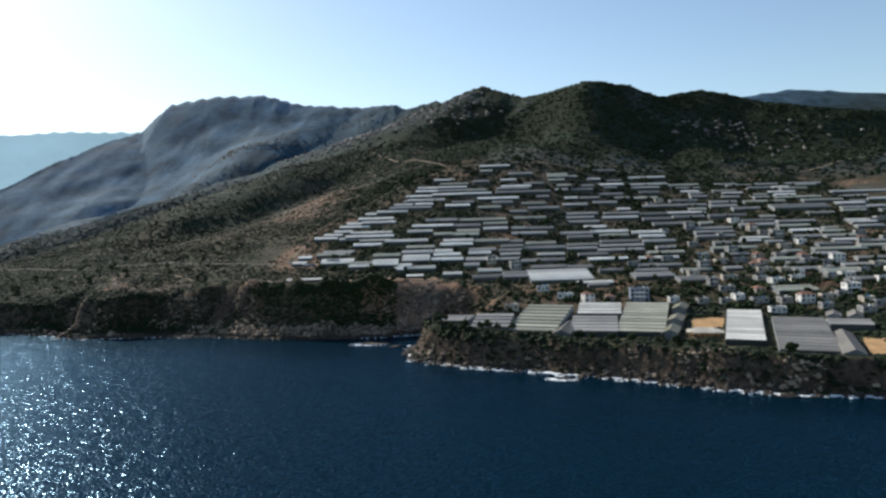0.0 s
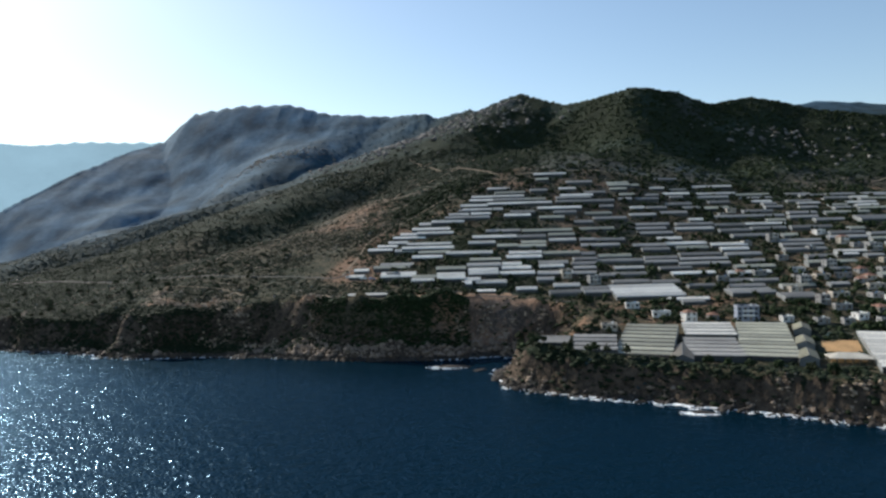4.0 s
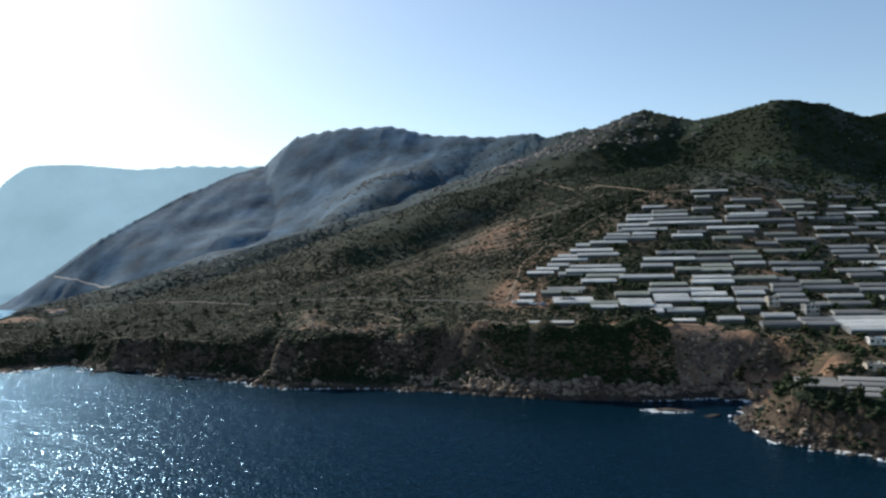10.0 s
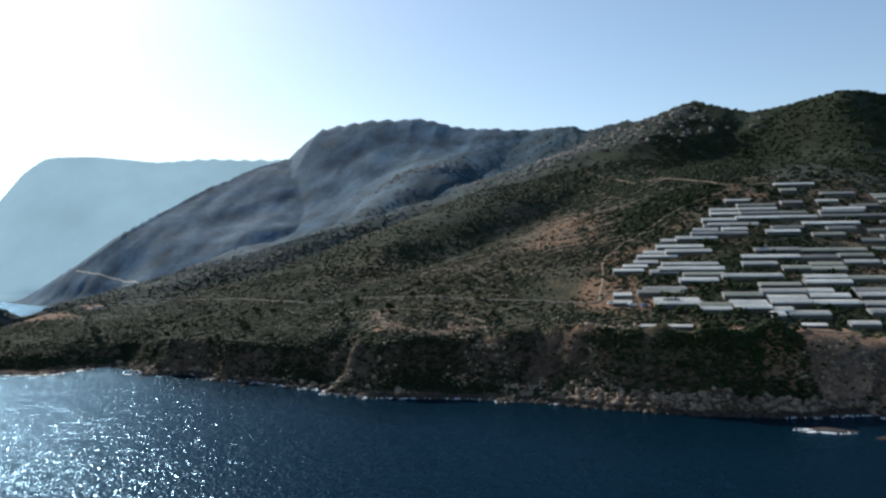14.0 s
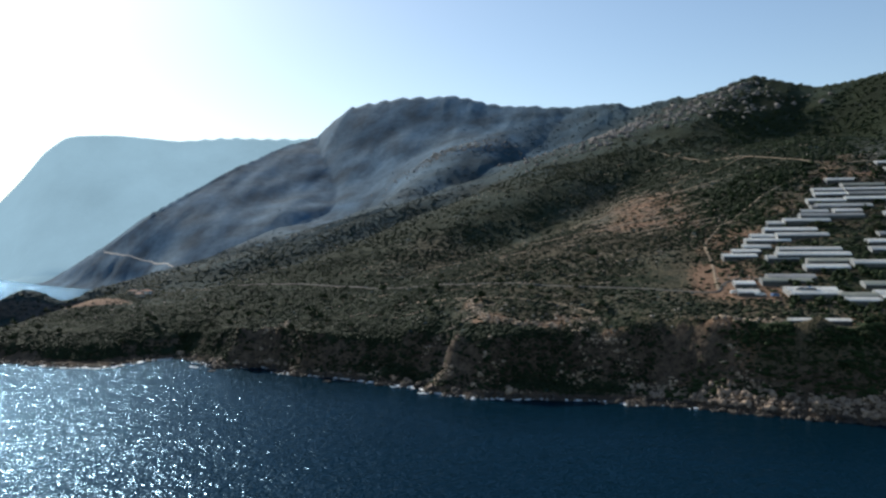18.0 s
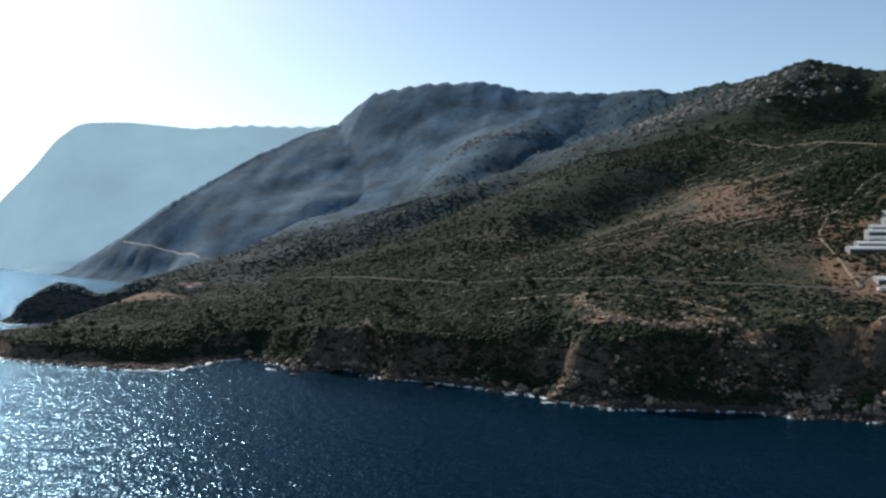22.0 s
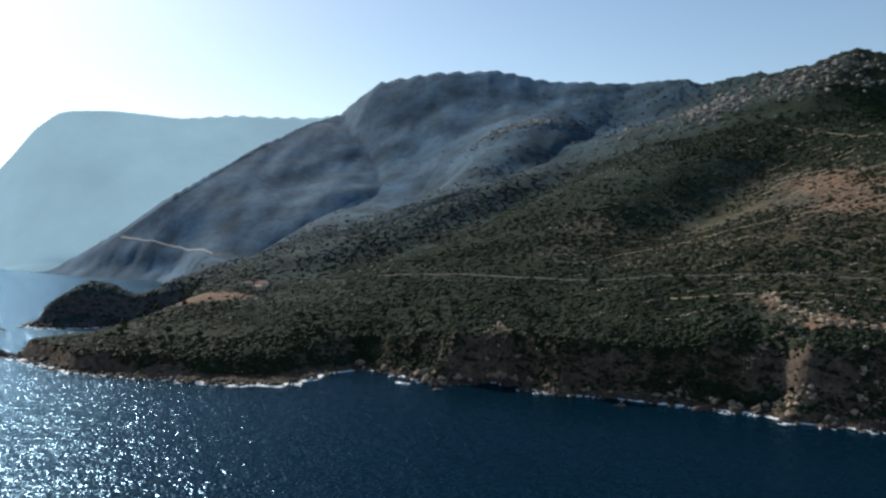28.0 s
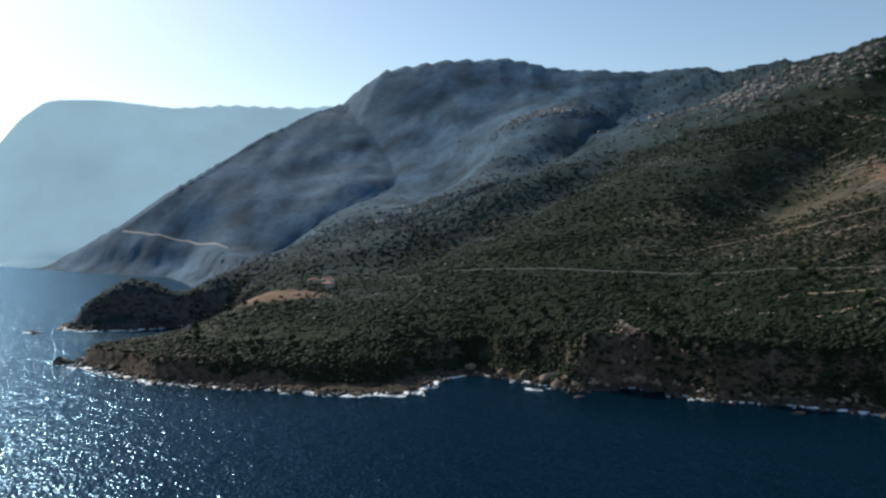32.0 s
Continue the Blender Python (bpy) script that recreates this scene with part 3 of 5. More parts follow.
def sunlit_fill(z):
    """Added fill below the western spur and the mountain's shoulder that keeps their gully sunlit."""
    beyond = (flat_y > 1515) & (flat_x < np.interp(flat_y, SPUR_Y, SPUR_X))
    field = np.where(beyond, -500.0, z).reshape(gx.shape)
    put = ~beyond & (flat_x > -1330) & (flat_x < -380) & (flat_y > 1190) & (flat_y < 1960) & (coast_d > 25)
    x, y, filled = flat_x[put], flat_y[put], z[put].copy()
    fall = 0.40 + 0.10 * fractal(x, y, 170, 3, 301)
    for run in range(12, 620, 12):
        filled = np.maximum(filled, on_grid(field, x - 0.66 * run, y + 0.75 * run) - fall * run)
    added = (filled - z[put]) * smoothstep(25, 120, coast_d[put]) * smoothstep(-390, -580, x)
    z[put] += added + np.minimum(added * 0.25, 9) * ridged(x, y, 110, 4, 303)
    field = z.reshape(gx.shape)
    soft = np.zeros(z.shape)
    soft[put] = smoothstep(0, 20, added) * 0.8
    return z * (1 - soft) + box_blur(field, 2).ravel() * soft


ground_z = sunlit_fill(ground_z)
# the far headland is worn round
far_west = smoothstep(-1180, -1320, flat_x)
ground_z = ground_z * (1 - far_west) + box_blur(ground_z.reshape(gx.shape), 1).ravel() * far_west


def spot(x, y, cx, cy, rx, ry):
    return np.exp(-(((x - cx) / rx) ** 2 + ((y - cy) / ry) ** 2))


def bare_earth(x, y):
    """How bare the soil is: the farmed slope, the dry patch beside it, the scar above the bay, the clearing on the cape, the earth ledge over the cove."""
    edge = x - 0.95 * np.maximum(0, y - 690)
    farm = smoothstep(-165, -125, edge) * smoothstep(905, 845, y - 0.06 * x) * smoothstep(400, 450, y - 0.15 * np.maximum(0, -x))
    total = 0.50 * farm * (0.75 + 0.6 * fractal(x, y, 35, 3, 63))
    for cx, cy, rx, ry, w in ((-145, 850, 50, 92, 0.72), (-175, 775, 45, 28, 0.45), (-120, 745, 22, 40, 0.4), (-632, 716, 26, 14, 0.95), (-608, 722, 22, 9, 0.7),
                              (-52, 551, 40, 6, 0.95), (-18, 528, 34, 22, 0.95), (-6, 500, 20, 24, 0.9), (18, 480, 16, 20, 0.6), (-136, 640, 18, 26, 0.65), (-130, 612, 30, 14, 0.7), (-165, 560, 16, 28, 0.42), (-183, 545, 12, 14, 0.5),
                              (60, 640, 26, 16, 0.3), (120, 530, 26, 12, 0.6), (-20, 870, 60, 22, 0.4), (-430, 735, 40, 5, 0.35)):
        total = total + w * spot(x, y, cx, cy, rx, ry)
    # worn scars above the western cliffs and beside the cove
    for cx, cy, rx, ry, w in ((-287, 606, 8, 13, 0.95), (-276, 578, 13, 7, 0.9), (-248, 573, 20, 6, 0.8), (-230, 584, 10, 8, 0.9), (-210, 560, 13, 5, 0.8), (-138, 550, 22, 5, 0.65), (-150, 536, 9, 7, 0.7), (-190, 546, 16, 6, 0.55)):
        total = total + w * spot(x, y, cx, cy, rx, ry)
    return np.clip(total, 0, 1)


def haze_share(x, y):
    """How far the painted blue-grey haze of the mountain has taken over from the dark maquis."""
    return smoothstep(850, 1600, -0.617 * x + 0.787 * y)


nx_, ny_ = len(grid_x), len(grid_y)
slope_y, slope_x = np.gradient(ground_z.reshape(ny_, nx_), grid_y, grid_x)
steep = np.hypot(slope_x, slope_y).ravel()
cover = np.zeros((len(flat_x), 4), np.float32)
cover[:, 1] = bare_earth(flat_x, flat_y)
shelf = smoothstep(26, 14, coast_d) * smoothstep(-500, -530, flat_x) * smoothstep(-760, -745, flat_x) + 0.8 * smoothstep(20, 12, coast_d) * spot(flat_x, flat_y, -100, 515, 95, 60)
cover[:, 2] = np.clip(smoothstep(0.75, 1.5, steep) * 0.7 * (1 - 0.75 * spot(flat_x, flat_y, -95, 530, 60, 22)) + smoothstep(9, 3, coast_d) * 0.8 + 0.75 * shelf, 0, 1)
pale = spot(flat_x, flat_y, -370, 1425, 75, 26) + 0.7 * spot(flat_x, flat_y, -520, 1480, 60, 60) + 0.8 * spot(flat_x, flat_y, -110, 1270, 60, 40) + 0.8 * smoothstep(0.9, 1.4, steep) * smoothstep(1180, 1260, flat_y)
cover[:, 2] = np.clip(cover[:, 2] + 0.7 * spot(flat_x, flat_y, -425, 618, 8, 16) + 0.6 * spot(flat_x, flat_y, -297, 552, 8, 9) + 0.5 * spot(flat_x, flat_y, -190, 545, 18, 8) + (0.6 * pale + 0.13) * smoothstep(1120, 1250, flat_y), 0, 1)
thin = smoothstep(-420, -330, flat_x) * smoothstep(-80, -200, flat_x) * smoothstep(1000, 720, flat_y) + smoothstep(0, 60, flat_x) * smoothstep(980, 900, flat_y)
cover[:, 0] = np.clip(0.90 + 0.30 * fractal(flat_x, flat_y, 110, 3, 61) - 0.25 * cover[:, 1] - 0.13 * np.clip(thin, 0, 1) + 0.10 * smoothstep(880, 1100, flat_y), 0, 1)
cover[:, 3] = haze_share(flat_x, flat_y)
quad = np.arange(nx_ * ny_).reshape(ny_, nx_)
faces = np.stack([quad[:-1, :-1], quad[:-1, 1:], quad[1:, 1:], quad[1:, :-1]], -1).reshape(-1, 4)
faces = faces[(coast_d[faces] > -40).any(axis=1)]
# headland across the bay, with painted haze: beyond the gully under the mountain's shoulder
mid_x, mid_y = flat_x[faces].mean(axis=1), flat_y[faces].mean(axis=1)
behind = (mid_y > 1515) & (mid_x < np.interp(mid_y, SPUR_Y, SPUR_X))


def sheet(name, chosen, mat):
    used, index = np.unique(chosen, return_inverse=True)
    ob = mesh_object(name, np.stack([flat_x, flat_y, ground_z], 1)[used], index.reshape(-1, 4), mat)
    layer = ob.data.color_attributes.new("cover", "FLOAT_COLOR", "POINT")
    layer.data.foreach_set("color", cover[used].ravel())
    ob.data.shade_smooth()
    return ob


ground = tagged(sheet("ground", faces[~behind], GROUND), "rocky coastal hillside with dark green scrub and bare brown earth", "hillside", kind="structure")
backdrop = tagged(sheet("backdrop", faces[behind], HEADLAND), "far blue spur and headland, haze painted as glow, across the bay", "headland", kind="structure")

sea_x, sea_y = np.linspace(-4600, 4600, 24), np.linspace(-3000, 4600, 24)
sx, sy = np.meshgrid(sea_x, sea_y)
quad = np.arange(24 * 24).reshape(24, 24)
sea = mesh_object("water", np.stack([sx.ravel(), sy.ravel(), 0 * sx.ravel()], 1), np.stack([quad[:-1, :-1], quad[:-1, 1:], quad[1:, 1:], quad[1:, :-1]], -1).reshape(-1, 4), SEA)
tagged(sea, "deep blue sea with small waves glittering in the sun", "sea", kind="structure")

# ---- helpers for things ----
def part(name, bm, mat, parent, label=""):
    me = bpy.data.meshes.new(name)
    bm.to_mesh(me)
    bm.free()
    me.materials.append(mat)
    ob = new(name, me)
    ob.parent = parent
    if label:
        tagged(ob, label)
    return ob


def shared(name, me, parent, place=None, label=""):
    ob = new(name, me)
    ob.parent = parent
    if place is not None:
        ob.matrix_basis = place
    if label:
        tagged(ob, label)
    return ob


def box_bm(sx, sy, sz, x=0.0, y=0.0, z=0.0, bevel=0.0):
    """A box that stands on z, with its edges taken off."""
    bm = bmesh.new()
    bmesh.ops.create_cube(bm, size=1.0)
    bmesh.ops.scale(bm, vec=(sx, sy, sz), verts=bm.verts)
    bmesh.ops.translate(bm, vec=(x, y, z + sz / 2), verts=bm.verts)
    if bevel:
        bmesh.ops.bevel(bm, geom=bm.edges[:], offset=bevel, segments=1, affect="EDGES")
    return bm


def box_mesh(name, mat, *size, **more):
    bm = box_bm(*size, **more)
    me = bpy.data.meshes.new(name)
    bm.to_mesh(me)
    bm.free()
    me.materials.append(mat)
    return me


ground_grid = ground_z.reshape(ny_, nx_)


def heights(x, y):
    """The ground's height at many places, read from the finished sheet."""
    return on_grid(ground_grid, np.asarray(x, float), np.asarray(y, float))


def grid_value(field, x, y):
    """A value of the ground's grid at the corner next to each place."""
    ix, iy = np.clip(np.searchsorted(grid_x, x), 0, nx_ - 1), np.clip(np.searchsorted(grid_y, y), 0, ny_ - 1)
    return field.reshape(ny_, nx_)[iy, ix]


def ground_at(x, y):
    return float(heights(x, y))


def empty(name, x, y, z, turn=0.0):
    ob = new(name)
    ob.matrix_basis = pose(x, y, z, 0, 0, turn)
    ob.empty_display_size = 1.0
    return ob


# ---- greenhouses on the terraces ----
# centre x, y, length along the slope, number of spans
TERRACE_A = [(246, 484, 28, 2), (300, 495, 18, 1), (302, 520, 32, 2), (357, 528, 35, 2), (118, 528, 16, 1), (192, 530, 24, 2), (281, 532, 24, 1), (323, 533, 28, 1), (117, 534, 29, 1), (166, 547, 31, 2), (341, 549, 24, 1), (280, 549, 14, 1), (203, 553, 25, 1), (93, 556, 50, 4), (-110, 541, 28, 1), (35, 560, 25, 1), (378, 560, 30, 1), (58, 561, 21, 2), (-24, 562, 14, 1), (278, 562, 21, 1), (137, 565, 19, 1), (314, 567, 19, 1), (7, 569, 15, 1), (187, 571, 19, 1)]
TERRACE_B = [(38, 573, 19, 1), (170, 574, 17, 1), (114, 576, 22, 1), (-38, 577, 9, 1), (332, 577, 43, 1), (88, 578, 27, 1), (361, 579, 23, 1), (-19, 581, 23, 1), (-72, 583, 18, 1), (-33, 584, 11, 1), (24, 585, 14, 1), (-50, 589, 22, 2), (-71, 590, 20, 1), (370, 591, 21, 1), (72, 593, 12, 1), (185, 593, 34, 1), (92, 595, 26, 1), (142, 595, 34, 1), (33, 596, 27, 1), (-92, 597, 27, 2), (3, 597, 27, 1), (56, 597, 20, 1), (-24, 599, 24, 2), (349, 600, 19, 1)]
TERRACE_C = [(254, 601, 40, 1), (-126, 602, 11, 1), (-50, 605, 25, 1), (3, 606, 23, 1), (196, 608, 33, 1), (59, 609, 18, 1), (32, 610, 21, 1), (95, 610, 25, 1), (409, 610, 33, 1), (-23, 611, 27, 1), (353, 612, 28, 1), (0, 613, 17, 1), (274, 615, 18, 1), (-124, 617, 11, 1), (254, 617, 23, 1), (-99, 618, 30, 1), (60, 618, 19, 1), (159, 618, 42, 1), (35, 618, 24, 1), (328, 618, 27, 1), (-21, 623, 26, 1), (125, 623, 28, 1), (282, 623, 25, 1), (-95, 624, 28, 1)]
TERRACE_D = [(91, 626, 39, 1), (63, 628, 19, 1), (355, 628, 21, 1), (12, 630, 30, 1), (163, 630, 39, 1), (128, 633, 27, 1), (-70, 635, 26, 1), (90, 637, 28, 1), (334, 637, 26, 1), (-34, 638, 40, 1), (252, 638, 37, 1), (14, 639, 28, 1), (200, 639, 30, 1), (45, 641, 32, 1), (68, 641, 13, 1), (164, 641, 36, 1), (-64, 645, 28, 1), (256, 651, 36, 1), (198, 652, 23, 1), (0, 653, 18, 1), (332, 653, 30, 1), (21, 654, 26, 1), (130, 654, 25, 1), (-89, 656, 20, 1)]
TERRACE_E = [(-70, 657, 46, 1), (163, 658, 27, 1), (399, 658, 24, 2), (-22, 660, 25, 1), (83, 661, 34, 1), (24, 662, 22, 1), (261, 662, 38, 1), (197, 662, 32, 1), (127, 663, 27, 1), (304, 664, 35, 1), (340, 664, 37, 1), (-113, 666, 22, 1), (-69, 666, 41, 1), (161, 668, 36, 1), (455, 669, 41, 1), (51, 670, 25, 1), (74, 672, 14, 1), (-107, 673, 18, 1), (-10, 673, 39, 1), (94, 674, 27, 1), (308, 674, 32, 1), (23, 675, 29, 1), (-98, 680, 18, 1), (52, 681, 24, 1)]
TERRACE_F = [(226, 682, 36, 1), (430, 684, 20, 1), (-1, 686, 32, 1), (-88, 689, 30, 1), (40, 689, 46, 1), (412, 691, 23, 1), (-64, 692, 34, 1), (141, 692, 33, 1), (287, 695, 38, 1), (217, 696, 30, 1), (88, 697, 33, 1), (470, 697, 40, 1), (-85, 698, 24, 1), (249, 698, 33, 1), (140, 702, 27, 1), (181, 703, 37, 1), (-68, 704, 35, 1), (367, 709, 58, 2), (251, 710, 38, 1), (78, 711, 18, 1), (217, 711, 28, 1), (144, 712, 32, 1), (185, 714, 36, 1), (-66, 717, 28, 1)]
TERRACE_G = [(-52, 717, 31, 1), (49, 719, 25, 1), (-33, 722, 44, 1), (106, 722, 33, 1), (16, 723, 26, 1), (295, 725, 29, 1), (400, 726, 42, 1), (494, 726, 45, 1), (-19, 729, 20, 1), (22, 730, 23, 1), (455, 732, 32, 1), (-41, 733, 21, 1), (342, 733, 45, 1), (247, 734, 68, 1), (300, 737, 27, 1), (-31, 739, 20, 1), (-17, 740, 41, 1), (60, 741, 44, 1), (382, 741, 47, 1), (349, 749, 22, 1), (451, 751, 25, 1), (-25, 752, 28, 1), (6, 752, 34, 1), (36, 753, 35, 1)]
TERRACE_H = [(161, 754, 20, 1), (508, 754, 45, 1), (89, 759, 60, 1), (479, 759, 19, 1), (198, 760, 15, 1), (221, 761, 31, 1), (11, 762, 31, 1), (35, 762, 29, 1), (-16, 765, 26, 1), (79, 766, 35, 1), (376, 766, 30, 1), (188, 768, 26, 1), (12, 771, 32, 1), (83, 771, 34, 1), (324, 771, 22, 1), (-11, 774, 32, 1), (157, 775, 23, 1), (454, 775, 48, 1), (138, 780, 17, 1), (14, 781, 32, 1), (280, 781, 19, 1), (478, 792, 64, 1), (3, 794, 23, 1), (234, 795, 31, 1)]
TERRACE_I = [(279, 796, 35, 1), (376, 802, 33, 1), (92, 805, 28, 1), (345, 805, 26, 1), (135, 807, 23, 2), (152, 808, 11, 1), (241, 808, 45, 1), (178, 810, 17, 1), (283, 810, 35, 1), (202, 814, 19, 1), (424, 814, 43, 1), (64, 830, 37, 1), (246, 831, 43, 1), (200, 849, 26, 1)]

# the village houses: x, y
HOUSES_UPPER = [(213, 663), (223, 741), (236, 753), (287, 681), (292, 652), (257, 638), (297, 639), (223, 592), (230, 571), (246, 570), (238, 518), (250, 537),
                (218, 526), (295, 565), (293, 552), (293, 527), (283, 503), (261, 509), (315, 551), (374, 619), (411, 659), (421, 664), (359, 591), (315, 516),
                (335, 532), (313, 491), (41, 591), (60, 578), (239, 669), (226, 624), (191, 589), (177, 592), (159, 579), (211, 559), (263, 533), (307, 639), (313, 604), (-96, 597)]
HOUSES_LOWER = [(75, 525), (88, 502), (102, 490), (118, 492), (138, 488), (160, 481), (177, 472), (191, 468), (203, 476), (212, 463), (227, 459), (239, 455),
                (243, 438), (256, 459), (268, 464), (260, 423), (277, 434), (45, 464), (290, 488), (278, 470), (223, 489), (200, 513), (300, 455), (310, 470)]

EAVE, CROWN, SPAN = 2.1, 1.15, 7.6
mesh_store = {}


def arch_mesh(length, kind, lean):
    """A film roof over hoops: arched across, slightly slack between the hoops."""
    key = ("arch", length, kind, lean)
    if key not in mesh_store:
        bays = max(3, int(length / 3.0))
        xs, angles = np.linspace(-length / 2, length / 2, bays * 2 + 1), np.linspace(0, math.pi, 9)
        sag = np.where(np.arange(len(xs)) % 2 == 1, 0.10, 0.0)
        verts = [(x, -math.cos(a) * (SPAN / 2 - 0.12), EAVE - lean * math.cos(a) * SPAN / 2 + math.sin(a) ** 1.7 * (CROWN - s * math.sin(a))) for x, s in zip(xs, sag) for a in angles]
        quad = np.arange(len(verts)).reshape(len(xs), len(angles))
        me = mesh_data("roof", verts, np.stack([quad[:-1, :-1], quad[1:, :-1], quad[1:, 1:], quad[:-1, 1:]], -1).reshape(-1, 4), FILM[kind])
        me.shade_smooth()
        mesh_store[key] = me
    return mesh_store[key]


def gable_mesh(lean):
    key = ("gable", lean)
    if key not in mesh_store:
        angles = np.linspace(0, math.pi, 9)
        outline = [(-math.cos(a) * (SPAN / 2 - 0.16), EAVE - lean * math.cos(a) * SPAN / 2 + math.sin(a) ** 1.7 * (CROWN - 0.04)) for a in angles]
        outline = [(-SPAN / 2 + 0.16, -2.2)] + outline + [(SPAN / 2 - 0.16, -2.2)]
        bm = bmesh.new()
        rings = [[bm.verts.new((x, y, z)) for y, z in outline] for x in (-0.03, 0.03)]
        bm.faces.new(rings[0][::-1])
        bm.faces.new(rings[1])
        for i in range(len(outline)):
            j = (i + 1) % len(outline)
            bm.faces.new((rings[0][i], rings[0][j], rings[1][j], rings[1][i]))
        me = bpy.data.meshes.new("gable")
        bm.to_mesh(me)
        bm.free()
        me.materials.append(PLASTIC_END)
        mesh_store[key] = me
    return mesh_store[key]


def cached(key, make):
    if key not in mesh_store:
        mesh_store[key] = make()
    return mesh_store[key]


FILM_WORDS = ["bright white", "grey weathered", "greenish grey", "dusty brown-grey"]


def greenhouse(x, y, length, spans, kind, turn=0.0, level=None, step=0.0, group="greenhouses on the terraces", lean=0.0):
    """A plastic tunnel greenhouse: arched spans side by side, stepping up the slope."""
    length = max(8, 2 * int(round(length / 2)))
    base = ground_at(x, y) - 0.4 if level is None else level
    g = empty("greenhouse", x, y, base, turn)
    tagged(g, FILM_WORDS[kind] + " plastic-film greenhouse with " + ("one arched span" if spans == 1 else "several arched spans") + " on a terrace", "greenhouse", group)
    for k in range(spans):
        off = (k - (spans - 1) / 2) * SPAN
        lift = step * (k - (spans - 1) / 2)
        at = Matrix.Translation((0, off, lift))
        shared("roof", arch_mesh(length, kind, lean), g, at)
        drop = Matrix.Translation((0, 0, lean * SPAN / 2))
        for end in (-1, 1):
            shared("gable", gable_mesh(lean), g, at @ Matrix.Translation((end * (length / 2 - 0.1), 0, 0)))
        shared("ridge_rail", cached(("ridge", length), lambda: box_mesh("ridge_rail", STEEL, length, 0.16, 0.10, z=EAVE + CROWN - 0.02)), g, at)
        if k == 0 or step:
            shared("front_wall", cached(("front", length), lambda: box_mesh("front_wall", NET, length, 0.08, EAVE + 3.6, y=-SPAN / 2 + 0.06, z=-3.6)), g, drop.inverted() @ at)
        if k == spans - 1:
            shared("back_wall", cached(("back", length), lambda: box_mesh("back_wall", NET, length, 0.08, EAVE + 1.2, y=SPAN / 2 - 0.06, z=-1.2)), g, drop @ at)
        if k < spans - 1 and not step:
            shared("gutter", cached(("gutter", length), lambda: box_mesh("gutter", STEEL, length, 0.30, 0.14, y=SPAN / 2, z=EAVE - 0.05)), g, at)
    return g


pick = random.Random(5)
for x, y, length, spans in TERRACE_A + TERRACE_B + TERRACE_C + TERRACE_D + TERRACE_E + TERRACE_F + TERRACE_G + TERRACE_H + TERRACE_I:
    west = x < 20
    kind = pick.choices((0, 1, 2, 3), (9, 2, 1, 0) if west else (2, 5, 2, 3))[0]
    slope = (ground_at(x, y + 4) - ground_at(x, y - 4)) / 8
    greenhouse(x, y, length, spans, kind, pick.uniform(-1.5, 1.5), level=ground_at(x, y) + 1.4 if (x, y) == (-110, 541) else None, step=slope * SPAN * 0.8 if spans > 1 else 0.0, lean=min(0.28, max(0.0, round(slope * 0.75 / 0.07) * 0.07)))

# shorter tunnels fill the gaps between the long ones east of the village path
TERRACE_GAPS = []
taken = [(x, y, l / 2, 4.2 * n) for x, y, l, n in TERRACE_A + TERRACE_B + TERRACE_C + TERRACE_D + TERRACE_E + TERRACE_F + TERRACE_G + TERRACE_H + TERRACE_I]
taken += [(x, y, 7, 5) for x, y in HOUSES_UPPER + HOUSES_LOWER]
for _ in range(2500):
    x, y, length = pick.randint(45, 480), pick.randint(535, 815), pick.choice((14, 18, 22, 26, 30))
    if len(TERRACE_GAPS) < 64 and all(abs(x - a) > b + length / 2 + 1 or abs(y - c) > d + 4.4 for a, c, b, d in taken):
        TERRACE_GAPS.append((x, y, length, 1))
        taken.append((x, y, length / 2, 4.2))
        slope = (ground_at(x, y + 4) - ground_at(x, y - 4)) / 8
        greenhouse(x, y, length, 1, pick.choices((0, 1, 2, 3), (2, 5, 2, 3))[0], pick.uniform(-1.5, 1.5), lean=min(0.28, max(0.0, round(slope * 0.75 / 0.07) * 0.07)))

# ---- the large blocks on the flat cape: x, y of the middle, length, spans, kind of film, turn ----
CAPE_BLOCKS = [(8, 440, 18, 3, 3, -12), (30, 433, 24, 4, 1, -12), (62, 441, 30, 8, 2, -21), (92, 424, 27, 5, 1, -14), (104, 462, 28, 4, 0, -14), (127, 438, 27, 10, 2, -20),
               (177, 406, 21, 11, 0, -23), (196, 376, 28, 11, 3, -23), (231, 392, 22, 2, 1, -20)]
for x, y, length, spans, kind, turn in CAPE_BLOCKS:
    slope = (ground_at(x, y + 14) - ground_at(x, y - 14)) / 28
    greenhouse(x, y, length, spans, kind, turn, level=ground_at(x, y) + 0.6, step=max(0.0, slope) * SPAN, group="large greenhouses on the cape")


